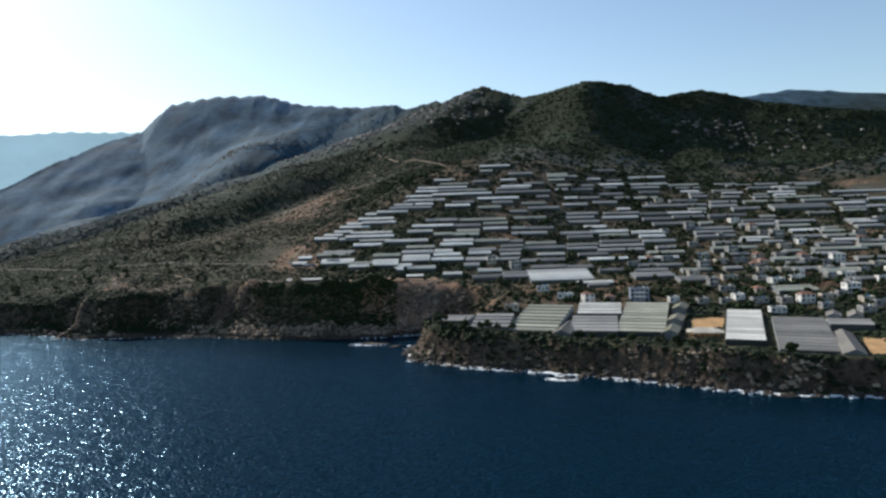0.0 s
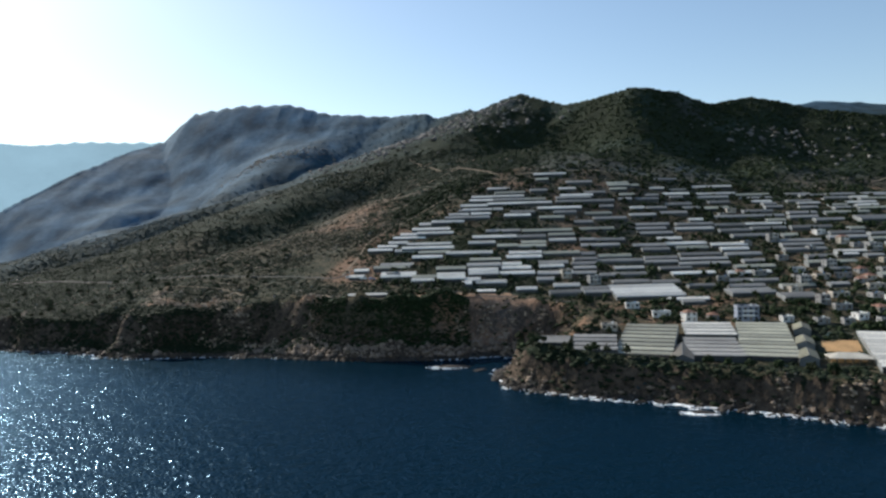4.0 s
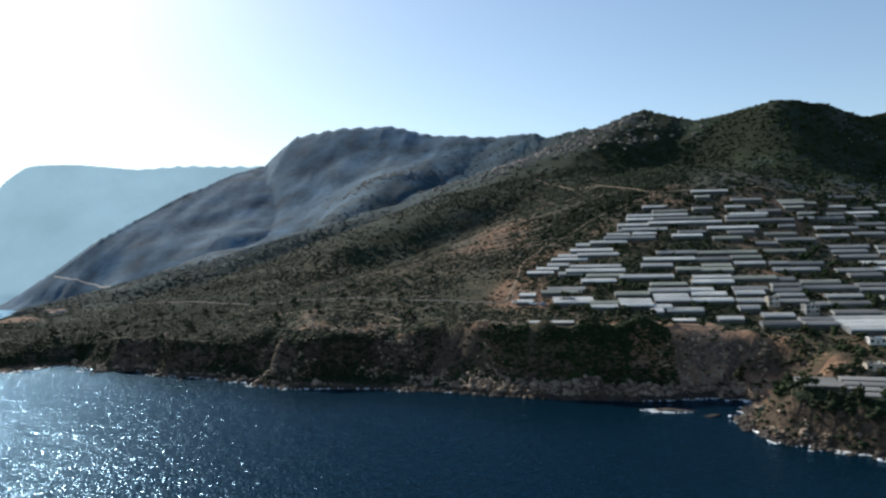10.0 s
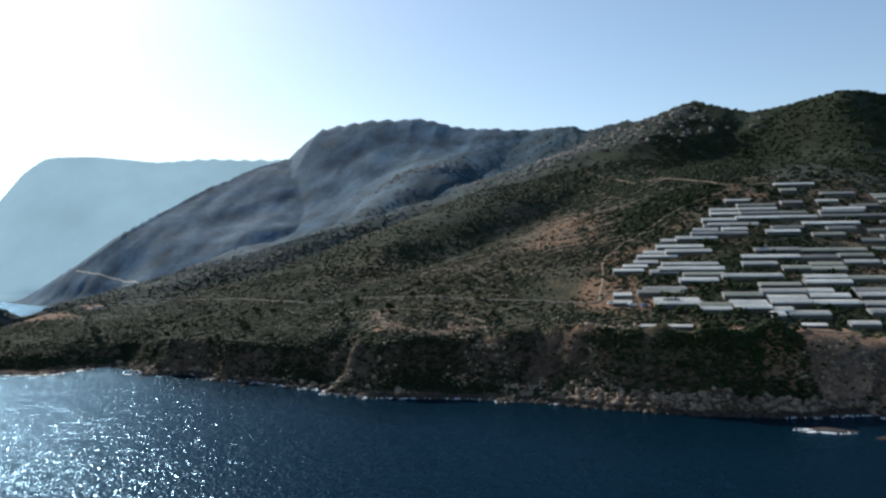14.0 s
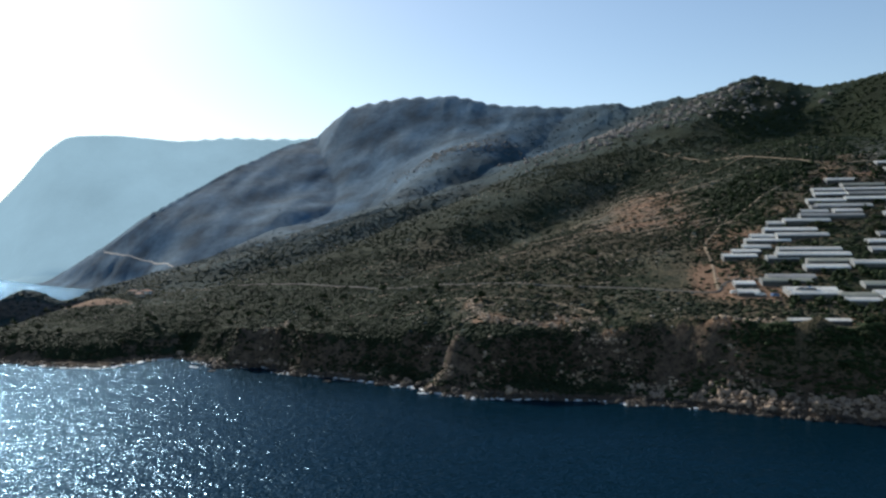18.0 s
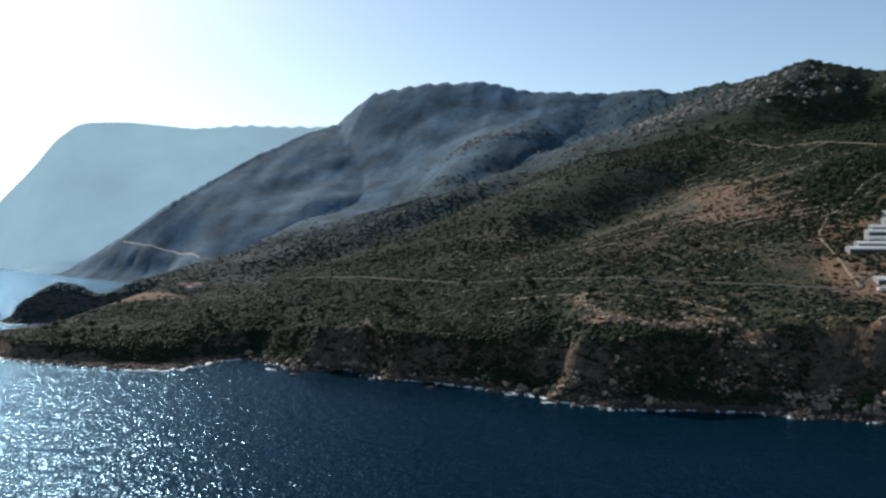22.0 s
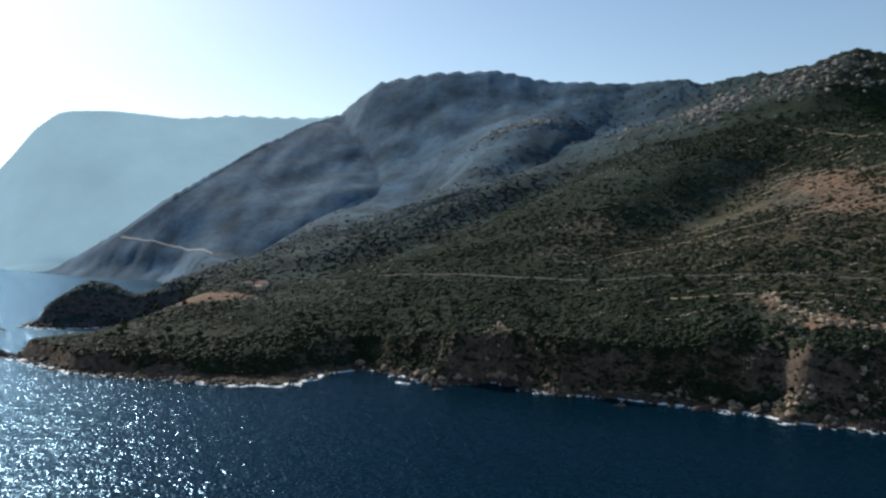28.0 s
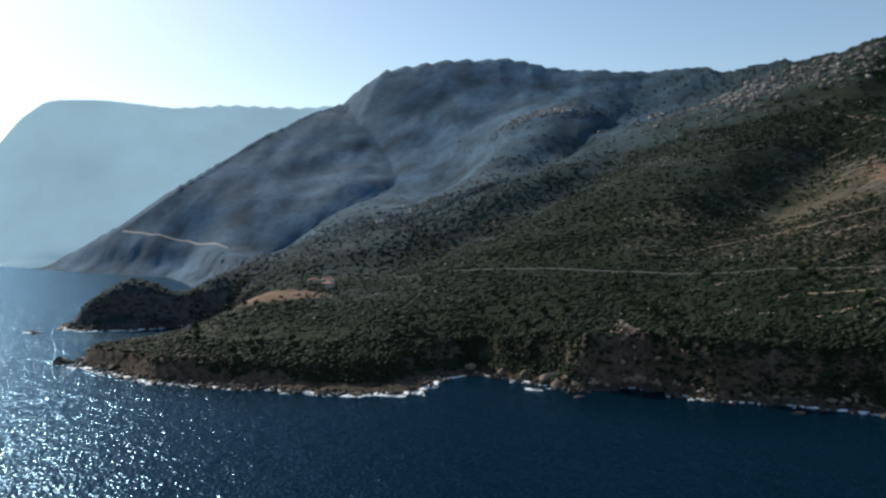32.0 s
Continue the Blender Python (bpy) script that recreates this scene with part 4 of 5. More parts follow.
def gabled_greenhouse(x, y, width, length, kind, turn):
    """A greenhouse under one pitched film roof with its gable to the sea."""
    g = empty("gabled_greenhouse", x, y, ground_at(x, y) + 0.5, turn)
    tagged(g, FILM_WORDS[kind] + " film greenhouse, pitched roof, gable to the sea", "greenhouse", "large greenhouses on the cape")
    high, eave = width * 0.22, 2.6
    for side in (-1, 1):
        bm = bmesh.new()
        rows = 8
        for k in range(rows + 1):
            yy = -length / 2 + length * k / rows
            sag = 0.08 if k % 2 else 0.0
            for xx, zz in ((side * (width / 2 + 0.2), eave - 0.1), (side * width / 4, eave + high / 2 - sag), (0.0, eave + high - sag / 2)):
                bm.verts.new((xx, yy, zz))
        bm.verts.ensure_lookup_table()
        for k in range(rows):
            for j in range(2):
                i = k * 3 + j
                f = (i, i + 1, i + 4, i + 3)
                bm.faces.new([bm.verts[q] for q in (f if side < 0 else f[::-1])])
        bmesh.ops.solidify(bm, geom=bm.faces[:], thickness=0.05)
        part("roof_slope", bm, FILM[kind], g)
        part("side_wall", box_bm(0.08, length, eave + 2, x=side * (width / 2 - 0.05), z=-2), NET, g)
    for end in (-1, 1):
        bm = bmesh.new()
        outline = [(-width / 2 + 0.1, -2.0), (width / 2 - 0.1, -2.0), (width / 2 - 0.1, eave - 0.1), (0, eave + high - 0.12), (-width / 2 + 0.1, eave - 0.1)]
        face = bm.faces.new([bm.verts.new((a, end * (length / 2 - 0.1), b)) for a, b in outline])
        bmesh.ops.solidify(bm, geom=[face], thickness=0.06)
        part("gable", bm, PLASTIC_END, g)
    part("ridge_rail", box_bm(0.2, length, 0.12, z=eave + high - 0.02), STEEL, g)
    return g


for x, y, width, length, kind, turn in [(72, 413, 11, 40, 3, -18), (132, 401, 9, 25, 2, -24), (144, 428, 9, 25, 2, -24), (156, 455, 9, 25, 2, -24),
                                        (204, 348, 10, 66, 1, -25), (233, 412, 8, 20, 1, -28), (243, 407, 8, 20, 1, -28)]:
    gabled_greenhouse(x, y, width, length, kind, turn)


def open_shed(x, y, width, depth, turn):
    """A packing shed with a hipped sheet roof on posts, open in front."""
    g = tagged(empty("packing_shed", x, y, ground_at(x, y), turn), "open packing shed with a pale hipped sheet roof on posts", "shed")
    bm = bmesh.new()
    w, d, e, h = width / 2 + 0.6, depth / 2 + 0.6, 3.0, 5.2
    base = [bm.verts.new(v) for v in ((-w, -d, e), (w, -d, e), (w, d, e), (-w, d, e))]
    top = [bm.verts.new(v) for v in ((-w + d, 0, h), (w - d, 0, h))]
    for f in ((base[0], base[1], top[1], top[0]), (base[1], base[2], top[1]), (base[2], base[3], top[0], top[1]), (base[3], base[0], top[0])):
        bm.faces.new(f)
    bmesh.ops.solidify(bm, geom=bm.faces[:], thickness=0.12)
    part("roof", bm, FILM[0], g, "pale hipped sheet roof")
    for k in range(7):
        part("post", box_bm(0.18, 0.18, 4.0, x=-width / 2 + width * k / 6, y=-depth / 2, z=-1), TIMBER, g)
    part("back_wall", box_bm(width, 0.2, 4.0, y=depth / 2, z=-1), PLASTER[1], g)
    for k in range(5):
        part("crate", box_bm(2.2, 1.6, 1.4 + 0.3 * (k % 2), x=-width / 2 + 2.5 + k * (width - 5) / 4, y=0.5), ORANGE, g, "straw-coloured crates")
    return g


open_shed(149, 394, 19, 11, -16)


def earth_yard(x, y, sx, sy, turn=0.0):
    """A patch of dry straw-coloured earth laid on the ground."""
    nx, ny = 12, 8
    c, s = math.cos(radians(turn)), math.sin(radians(turn))
    u, v = np.meshgrid(np.linspace(-1, 1, nx), np.linspace(-1, 1, ny))
    edge = 1 + 0.12 * fractal(u * 3 + x, v * 3 + y, 1.0, 2, 71)
    px, py = x + (u * sx / 2 * c - v * sy / 2 * s) * edge, y + (u * sx / 2 * s + v * sy / 2 * c) * edge
    pz = heights(px.ravel(), py.ravel()) + 0.22
    quad = np.arange(nx * ny).reshape(ny, nx)
    ob = mesh_object("earth_yard", np.stack([px.ravel(), py.ravel(), pz], 1), np.stack([quad[:-1, :-1], quad[:-1, 1:], quad[1:, 1:], quad[1:, :-1]], -1).reshape(-1, 4), ORANGE)
    return tagged(ob, "bare yard of dry straw-coloured earth beside the greenhouses", "yard", kind="structure")


for spec in [(50, 405, 26, 8, -8), (162, 424, 18, 26, -22), (217, 340, 13, 54, -26)]:
    earth_yard(*spec)


# ---- houses of the village among the greenhouses ----
def window_mesh(w, h):
    return cached(("win", w, h), lambda: box_mesh("window", GLASS, w, 0.10, h))


def house(x, y, w, d, storeys, wall, roof="flat", turn=0.0, group="village houses"):
    base = ground_at(x, y) - 0.4
    g = empty("house", x, y, base, turn)
    words = {0: "white plastered", 1: "cream plastered", 2: "grey unplastered block", 3: "blue-grey plastered"}[wall]
    tagged(g, "%s %s house with a %s roof" % (words, {1: "single-storey", 2: "two-storey", 3: "three-storey"}[storeys], "flat concrete" if roof == "flat" else "red clay-tile hipped"), "house", group)
    high = storeys * 2.9 + 0.2
    part("wall", box_bm(w, d, high + 2, z=-2, bevel=0.03), PLASTER[wall], g)
    if roof == "flat":
        part("roof_slab", box_bm(w + 0.5, d + 0.5, 0.22, z=high + 0.003, bevel=0.03), CONCRETE, g, "concrete roof slab")
        for sx, sy, px, py in ((w + 0.1, 0.15, 0, -d / 2), (w + 0.1, 0.15, 0, d / 2), (0.15, d - 0.4, -w / 2, 0), (0.15, d - 0.4, w / 2, 0)):
            part("parapet", box_bm(sx, sy, 0.7, x=px, y=py, z=high + 0.225), PLASTER[wall], g)
        bm = bmesh.new()
        bmesh.ops.create_cone(bm, cap_ends=True, segments=12, radius1=0.55, radius2=0.55, depth=1.3)
        bmesh.ops.translate(bm, vec=(w / 4, d / 5, high + 0.9), verts=bm.verts)
        part("water_tank", bm, TANK if (int(x) + int(y)) % 3 == 0 and x > -300 else WHITE_PAINT, g, "roof water tank")
        bm = box_bm(2.0, 1.1, 0.1)
        bmesh.ops.rotate(bm, cent=(0, 0, 0), matrix=Matrix.Rotation(radians(38), 3, "X"), verts=bm.verts)
        bmesh.ops.translate(bm, vec=(-w / 5, 0, high + 0.7), verts=bm.verts)
        part("solar_panel", bm, GLASS, g, "dark solar water-heater panel")
    else:
        bm = bmesh.new()
        a, b, e, h = w / 2 + 0.5, d / 2 + 0.5, high, high + min(w, d) * 0.28
        r = max(0.4, a - b)
        base_v = [bm.verts.new(v) for v in ((-a, -b, e), (a, -b, e), (a, b, e), (-a, b, e))]
        top = [bm.verts.new(v) for v in ((-r, 0, h), (r, 0, h))]
        for f in ((base_v[0], base_v[1], top[1], top[0]), (base_v[1], base_v[2], top[1]), (base_v[2], base_v[3], top[0], top[1]), (base_v[3], base_v[0], top[0]), base_v[::-1]):
            bm.faces.new(f)
        part("roof", bm, TILE, g, "hipped clay-tile roof")
    for s in range(storeys):
        n = max(2, int(w / 3))
        for k in range(n):
            px = -w / 2 + w * (k + 0.5) / n
            if s == 0 and k == n // 2:
                part("door", box_bm(1.0, 0.12, 2.05, x=px, y=-d / 2, z=0.45), TIMBER, g, "dark wooden door")
            else:
                win = shared("window", window_mesh(1.7, 1.5), g, Matrix.Translation((px, -d / 2, 1.3 + s * 2.9)))
                shared("sill", cached("sill", lambda: box_mesh("sill", CONCRETE, 1.9, 0.25, 0.08, y=-0.05, z=-0.09)), win)
        for side in (-1, 1):
            shared("window", cached("side window", lambda: box_mesh("window", GLASS, 0.10, 1.2, 1.2)), g, Matrix.Translation((side * w / 2, 0.8, 1.3 + s * 2.9)))
        if s and storeys > 1:
            part("balcony", box_bm(w * 0.55, 1.2, 0.16, y=-d / 2 - 0.6, z=0.35 + s * 2.9), CONCRETE, g, "concrete balcony slab")
            part("balcony_rail", box_bm(w * 0.55, 0.06, 0.9, y=-d / 2 - 1.17, z=0.52 + s * 2.9), WHITE_PAINT if wall != 2 else STEEL, g)
    return g


HOUSES_MORE = []
for _ in range(900):
    x, y = pick.gauss(315, 60), pick.gauss(520, 48)
    clear = all(abs(x - a) > l / 2 + 5 or abs(y - b) > 3.6 * s + 4 for a, b, l, s in TERRACE_A + TERRACE_B + TERRACE_C + TERRACE_D + TERRACE_GAPS)
    if clear and 190 < x < 460 and 425 < y < 640 and all(abs(x - a) + abs(y - b) > 15 for a, b in HOUSES_UPPER + HOUSES_LOWER + HOUSES_MORE) and all(abs(x - b[0]) > b[2] / 2 + 6 or abs(y - b[1]) > 4 * b[3] + 5 for b in CAPE_BLOCKS):
        HOUSES_MORE.append((round(x), round(y)))
    if len(HOUSES_MORE) >= 46:
        break
for n, (x, y) in enumerate(HOUSES_UPPER + HOUSES_LOWER + HOUSES_MORE):
    wall = pick.choices((0, 1, 2), (2, 3, 5))[0]
    storeys = pick.choices((1, 2), (8, 2))[0]
    w, d = pick.uniform(6, 11.5), pick.uniform(5, 7.5)
    if (x, y) == (138, 488):
        wall, storeys, w, d = 3, 3, 13, 9
    house(x, y, w, d, storeys, wall, "tile" if n % 9 == 4 or (x, y) == (118, 492) else "flat", pick.uniform(-12, 12))
# small houses high on the mountain and beside the cape's clearing
for x, y in [(-573, 1045), (-566, 1050), (-599, 1014), (-205, 1412), (-196, 1416), (-216, 1408), (-608, 752), (-596, 743), (-600, 760), (-389, 1410), (-372, 1414), (-402, 1418), (-418, 1412), (-355, 1410), (-380, 1424), (-432, 1420), (-345, 1420), (-396, 1404), (-364, 1422)]:
    house(x, y, pick.uniform(6, 9), pick.uniform(5, 7), 1, pick.choice((0, 1)), "tile" if x < -550 and y < 800 else "flat", pick.uniform(-20, 20), "hill houses")


# ---- vehicles parked where the road meets the terraces ----
def van(x, y, turn, paint, words, long=4.8):
    g = tagged(empty("van", x, y, ground_at(x, y) + 0.25, turn), words, "van", "parked vehicles")
    bm = bmesh.new()
    side = [(-long / 2, 0.35), (long / 2, 0.35), (long / 2, 0.95), (long / 2 - 0.9, 1.15), (long / 2 - 1.5, 1.95), (-long / 2, 1.95)]
    rows = [[bm.verts.new((px, py, pz)) for px, pz in side] for py in (-0.9, 0.9)]
    for k in range(6):
        bm.faces.new((rows[0][k], rows[0][(k + 1) % 6], rows[1][(k + 1) % 6], rows[1][k]))
    bm.faces.new(rows[0][::-1])
    bm.faces.new(rows[1])
    bmesh.ops.recalc_face_normals(bm, faces=bm.faces)
    bmesh.ops.bevel(bm, geom=bm.edges[:], offset=0.07, segments=2, affect="EDGES")
    body = part("body", bm, paint, g)
    for py in (-0.93, 0.93):
        part("side_window", box_bm(long * 0.42, 0.04, 0.55, x=-0.1, y=py, z=1.25), GLASS, body)
    bm = box_bm(0.05, 1.5, 0.85)
    bmesh.ops.rotate(bm, cent=(0, 0, 0), matrix=Matrix.Rotation(radians(-37), 3, "Y"), verts=bm.verts)
    bmesh.ops.translate(bm, vec=(long / 2 - 1.0, 0, 1.2), verts=bm.verts)
    part("windscreen", bm, GLASS, body)
    for px in (-long / 2 + 0.9, long / 2 - 0.9):
        for py in (-0.85, 0.85):
            bm = bmesh.new()
            bmesh.ops.create_cone(bm, cap_ends=True, segments=14, radius1=0.34, radius2=0.34, depth=0.24)
            bmesh.ops.rotate(bm, cent=(0, 0, 0), matrix=Matrix.Rotation(radians(90), 3, "X"), verts=bm.verts)
            bmesh.ops.translate(bm, vec=(px, py, 0.34), verts=bm.verts)
            part("wheel", bm, NET, g)
    return g


van(-133, 603, 12, WHITE_PAINT, "white van parked beside the coast road")
van(-126, 600, 160, WHITE_PAINT, "white van parked beside the coast road", 5.4)
van(-120, 598, 8, WHITE_PAINT, "white minibus parked at the edge of the terraces", 5.8)
van(-113, 595, 20, TANK, "blue van parked at the edge of the terraces", 5.0)

# ---- roads and tracks, laid on the ground ----
def ribbon(name, points, width, mat, label, category, lift=0.25):
    line = densify([(x, y) for x, y in points], 4.0)
    for _ in range(3):
        line[1:-1] = (line[:-2] + line[1:-1] * 2 + line[2:]) / 4
    way = np.gradient(line, axis=0)
    way /= np.linalg.norm(way, axis=1)[:, None]
    side = np.stack([-way[:, 1], way[:, 0]], 1)
    cols = np.linspace(-width / 2, width / 2, 5)
    p = line[:, None, :] + side[:, None, :] * cols[None, :, None]
    z = heights(p[..., 0].ravel(), p[..., 1].ravel()).reshape(p.shape[:2])
    level = z.mean(axis=1)
    for _ in range(4):
        level[1:-1] = (level[:-2] + 2 * level[1:-1] + level[2:]) / 4
    z = np.maximum(z, level[:, None]) * 0.7 + z * 0.3 + lift
    z[:, [0, -1]] -= 2 * lift + 0.3
    n = len(line)
    quad = np.arange(n * 5).reshape(n, 5)
    ob = mesh_object(name, np.concatenate([p.reshape(-1, 2), z.reshape(-1, 1)], 1), np.stack([quad[:-1, :-1], quad[1:, :-1], quad[1:, 1:], quad[:-1, 1:]], -1).reshape(-1, 4), mat)
    return tagged(ob, label, category, kind="structure")


ribbon("road", [(-640, 800), (-565, 775), (-487, 753), (-438, 737), (-403, 724), (-344, 694), (-303, 666), (-261, 653), (-234, 641), (-196, 630), (-165, 617), (-140, 606), (-136, 622), (-118, 634), (-90, 585), (-30, 552), (40, 545)], 2.6, ROAD,
       "narrow pale coast road through the scrub above the cliffs", "road")
ribbon("road", [(-851, 1253), (-895, 1303), (-945, 1344), (-1027, 1390), (-1103, 1441)], 2.6, CONCRETE, "pale coast road cut into the steep slope above the bay", "road", 0.6)
ribbon("track", [(-362, 744), (-338, 758), (-306, 766), (-272, 761), (-248, 758), (-204, 772), (-150, 795), (-128, 760)], 1.9, TRACK, "dirt track climbing the scrub slope", "track")
ribbon("track", [(-110, 1080), (-76, 1025), (-30, 914), (5, 850), (30, 838), (70, 845), (140, 850), (260, 850)], 2.4, TRACK, "dirt track along the top of the terraces", "track")
ribbon("track", [(-140, 612), (-132, 660), (-128, 700), (-112, 730), (-60, 790), (10, 835)], 2.8, TRACK, "dirt track up the edge of the terraces", "track")
ribbon("track", [(380, 905), (470, 900), (560, 930), (680, 940)], 3.2, TRACK, "dirt track on the upper slope", "track")
ribbon("earth_ledge", [(-90, 543), (-62, 549), (-36, 554), (-6, 561)], 9.0, EARTH, "orange-brown earth ledge along the top of the cove cliff", "ledge")
ribbon("track", [(-330, 640), (-295, 622), (-262, 612), (-235, 606), (-215, 590)], 2.2, TRACK, "worn footpath over the bare scar", "track")

# ---- rocks, boulders and foam along the shore ----
PHI = (1 + 5 ** 0.5) / 2
ICO_V = np.array([(-1, PHI, 0), (1, PHI, 0), (-1, -PHI, 0), (1, -PHI, 0), (0, -1, PHI), (0, 1, PHI), (0, -1, -PHI), (0, 1, -PHI), (PHI, 0, -1), (PHI, 0, 1), (-PHI, 0, -1), (-PHI, 0, 1)]) / 1.902
ICO_F = np.array([(0, 11, 5), (0, 5, 1), (0, 1, 7), (0, 7, 10), (0, 10, 11), (1, 5, 9), (5, 11, 4), (11, 10, 2), (10, 7, 6), (7, 1, 8),
                  (3, 9, 4), (3, 4, 2), (3, 2, 6), (3, 6, 8), (3, 8, 9), (4, 9, 5), (2, 4, 11), (6, 2, 10), (8, 6, 7), (9, 8, 1)])


def clumps(name, x, y, z, radius, flat, mat, jitter=0.35, seed=1, smooth=False):
    """Many rough lumps in one mesh; each has its own shape and turn."""
    rng = np.random.default_rng(seed)
    n = len(x)
    turn = rng.uniform(0, 2 * math.pi, n)
    v = ICO_V[None] * (1 + rng.uniform(-jitter, jitter, (n, 12, 1)))
    v = v * np.stack([radius * rng.uniform(0.8, 1.35, n), radius * rng.uniform(0.7, 1.1, n), radius * flat], 1)[:, None, :]
    c, s = np.cos(turn)[:, None], np.sin(turn)[:, None]
    vx, vy = v[..., 0] * c - v[..., 1] * s + x[:, None], v[..., 0] * s + v[..., 1] * c + y[:, None]
    vz = v[..., 2] + z[:, None]
    f = ICO_F[None] + (12 * np.arange(n))[:, None, None]
    ob = mesh_object(name, np.stack([vx, vy, vz], -1).reshape(-1, 3), f.reshape(-1, 3), mat)
    if smooth:
        ob.data.shade_smooth()
    return ob


rng = np.random.default_rng(7)
shore = COAST[(COAST[:, 0] > -830) & (COAST[:, 0] < 420)]
way = np.gradient(shore[:, :2], axis=0)
way /= np.linalg.norm(way, axis=1)[:, None]
inward = np.stack([way[:, 1], -way[:, 0]], 1)
k = np.concatenate([rng.integers(0, len(shore), 11000), rng.choice(np.flatnonzero((shore[:, 0] > -200) & (shore[:, 0] < 0)), 3000)])
wide = np.where((shore[k, 0] > -200) & (shore[k, 0] < 0) & (shore[k, 1] > 484), 15.0, 5.0)
off = rng.uniform(0, 1, len(k)) ** 1.6 * wide - 2.5
bx = shore[k, 0] + inward[k, 0] * off + way[k, 0] * rng.uniform(-5, 5, len(k))
by = shore[k, 1] + inward[k, 1] * off + way[k, 1] * rng.uniform(-5, 5, len(k))
radius = 0.3 + 1.7 * rng.uniform(0, 1, len(k)) ** 3.5
bz = np.maximum(heights(bx, by), -0.4) + radius * 0.15
low = bz < np.where(bx < -500, 8.0, 2.2)
tagged(clumps("shore_rocks", bx[~low], by[~low], bz[~low], radius[~low], rng.uniform(0.5, 0.9, (~low).sum()), ROCK, 0.65, 2), "tumbled brown rocks at the foot of the cliffs", "rocks", kind="stuff")
tagged(clumps("wet_rocks", bx[low], by[low], bz[low], radius[low], rng.uniform(0.4, 0.8, low.sum()), WET, 0.6, 3), "dark wet rocks along the waterline", "rocks", kind="stuff")


def boulder_mesh(seed, mat):
    bm = bmesh.new()
    bmesh.ops.create_icosphere(bm, subdivisions=2, radius=1.0)
    r = random.Random(seed)
    cuts = [(Vector((r.uniform(-1, 1), r.uniform(-1, 1), r.uniform(-0.5, 1))).normalized(), r.uniform(0.35, 0.75)) for _ in range(10)]
    for v in bm.verts:
        for nrm, far in cuts:
            over = v.co.dot(nrm) - far
            if over > 0:
                v.co -= nrm * over
        v.co *= 1 + 0.22 * noise.noise(v.co * 2.3 + Vector((seed, 0, 0)))
    me = bpy.data.meshes.new("boulder")
    bm.to_mesh(me)
    bm.free()
    me.materials.append(mat)
    return me


boulders = [boulder_mesh(s, ROCK) for s in range(5)]
wet_boulders = [boulder_mesh(s + 9, WET) for s in range(4)]
BOULDER_STRETCHES = [(-190, -20, 60, 1.8, 15), (20, 330, 60, 2.4, 6), (-330, -260, 20, 3.0, 8), (-500, -430, 26, 2.8, 8), (-730, -520, 14, 2.2, 5)]
for lo, hi, count, size, wide in BOULDER_STRETCHES:
    near = np.flatnonzero((shore[:, 0] > lo) & (shore[:, 0] < hi))
    for _ in range(count):
        i = int(rng.choice(near))
        d = float(rng.uniform(0, 1) ** 1.4 * wide - 1.5)
        px, py = shore[i, 0] + inward[i, 0] * d + rng.uniform(-3, 3), shore[i, 1] + inward[i, 1] * d
        r = size * float(rng.uniform(0.5, 1.0))
        pz = max(ground_at(px, py), -0.3) + 0.25 * r
        ob = new("boulder", (wet_boulders if pz < 1.6 else boulders)[int(rng.integers(0, 4))])
        ob.matrix_basis = pose(px, py, pz, rng.uniform(-25, 25), rng.uniform(-25, 25), rng.uniform(0, 360)) @ Matrix.Diagonal((r * 1.2, r, r * 0.8, 1))
        tagged(ob, "dark wet boulder at the waterline" if pz < 1.6 else "angular brown boulder below the cliff", "boulder", "boulders on the shore")

# reefs that break the surface
for x, y, sx, sy, sz, turn in [(-52, 474, 14, 4.5, 1.4, -8), (-533, 590, 5, 2.2, 1.1, 10), (-470, 602, 4, 2, 0.9, 0), (-452, 588, 3.5, 2, 1.0, 20), (-725, 656, 7, 5, 5.0, 30), (-812, 762, 6, 3, 2.2, 0), (-822, 770, 4, 3, 1.4, 0),
                               (-35, 462, 7, 3, 1.2, 20), (60, 352, 9, 3, 1.2, -20), (150, 306, 8, 3, 1.0, -15), (-370, 564, 4, 2.5, 1.2, 0), (-408, 588, 4, 2, 0.9, 0)]:
    ob = new("sea_rock", wet_boulders[int(abs(x)) % 4])
    ob.matrix_basis = pose(x, y, 0.15 * sz, 0, 0, turn) @ Matrix.Diagonal((sx, sy, sz, 1))
    tagged(ob, "dark reef rock breaking the surface just off the shore", "sea rock", "reef rocks")


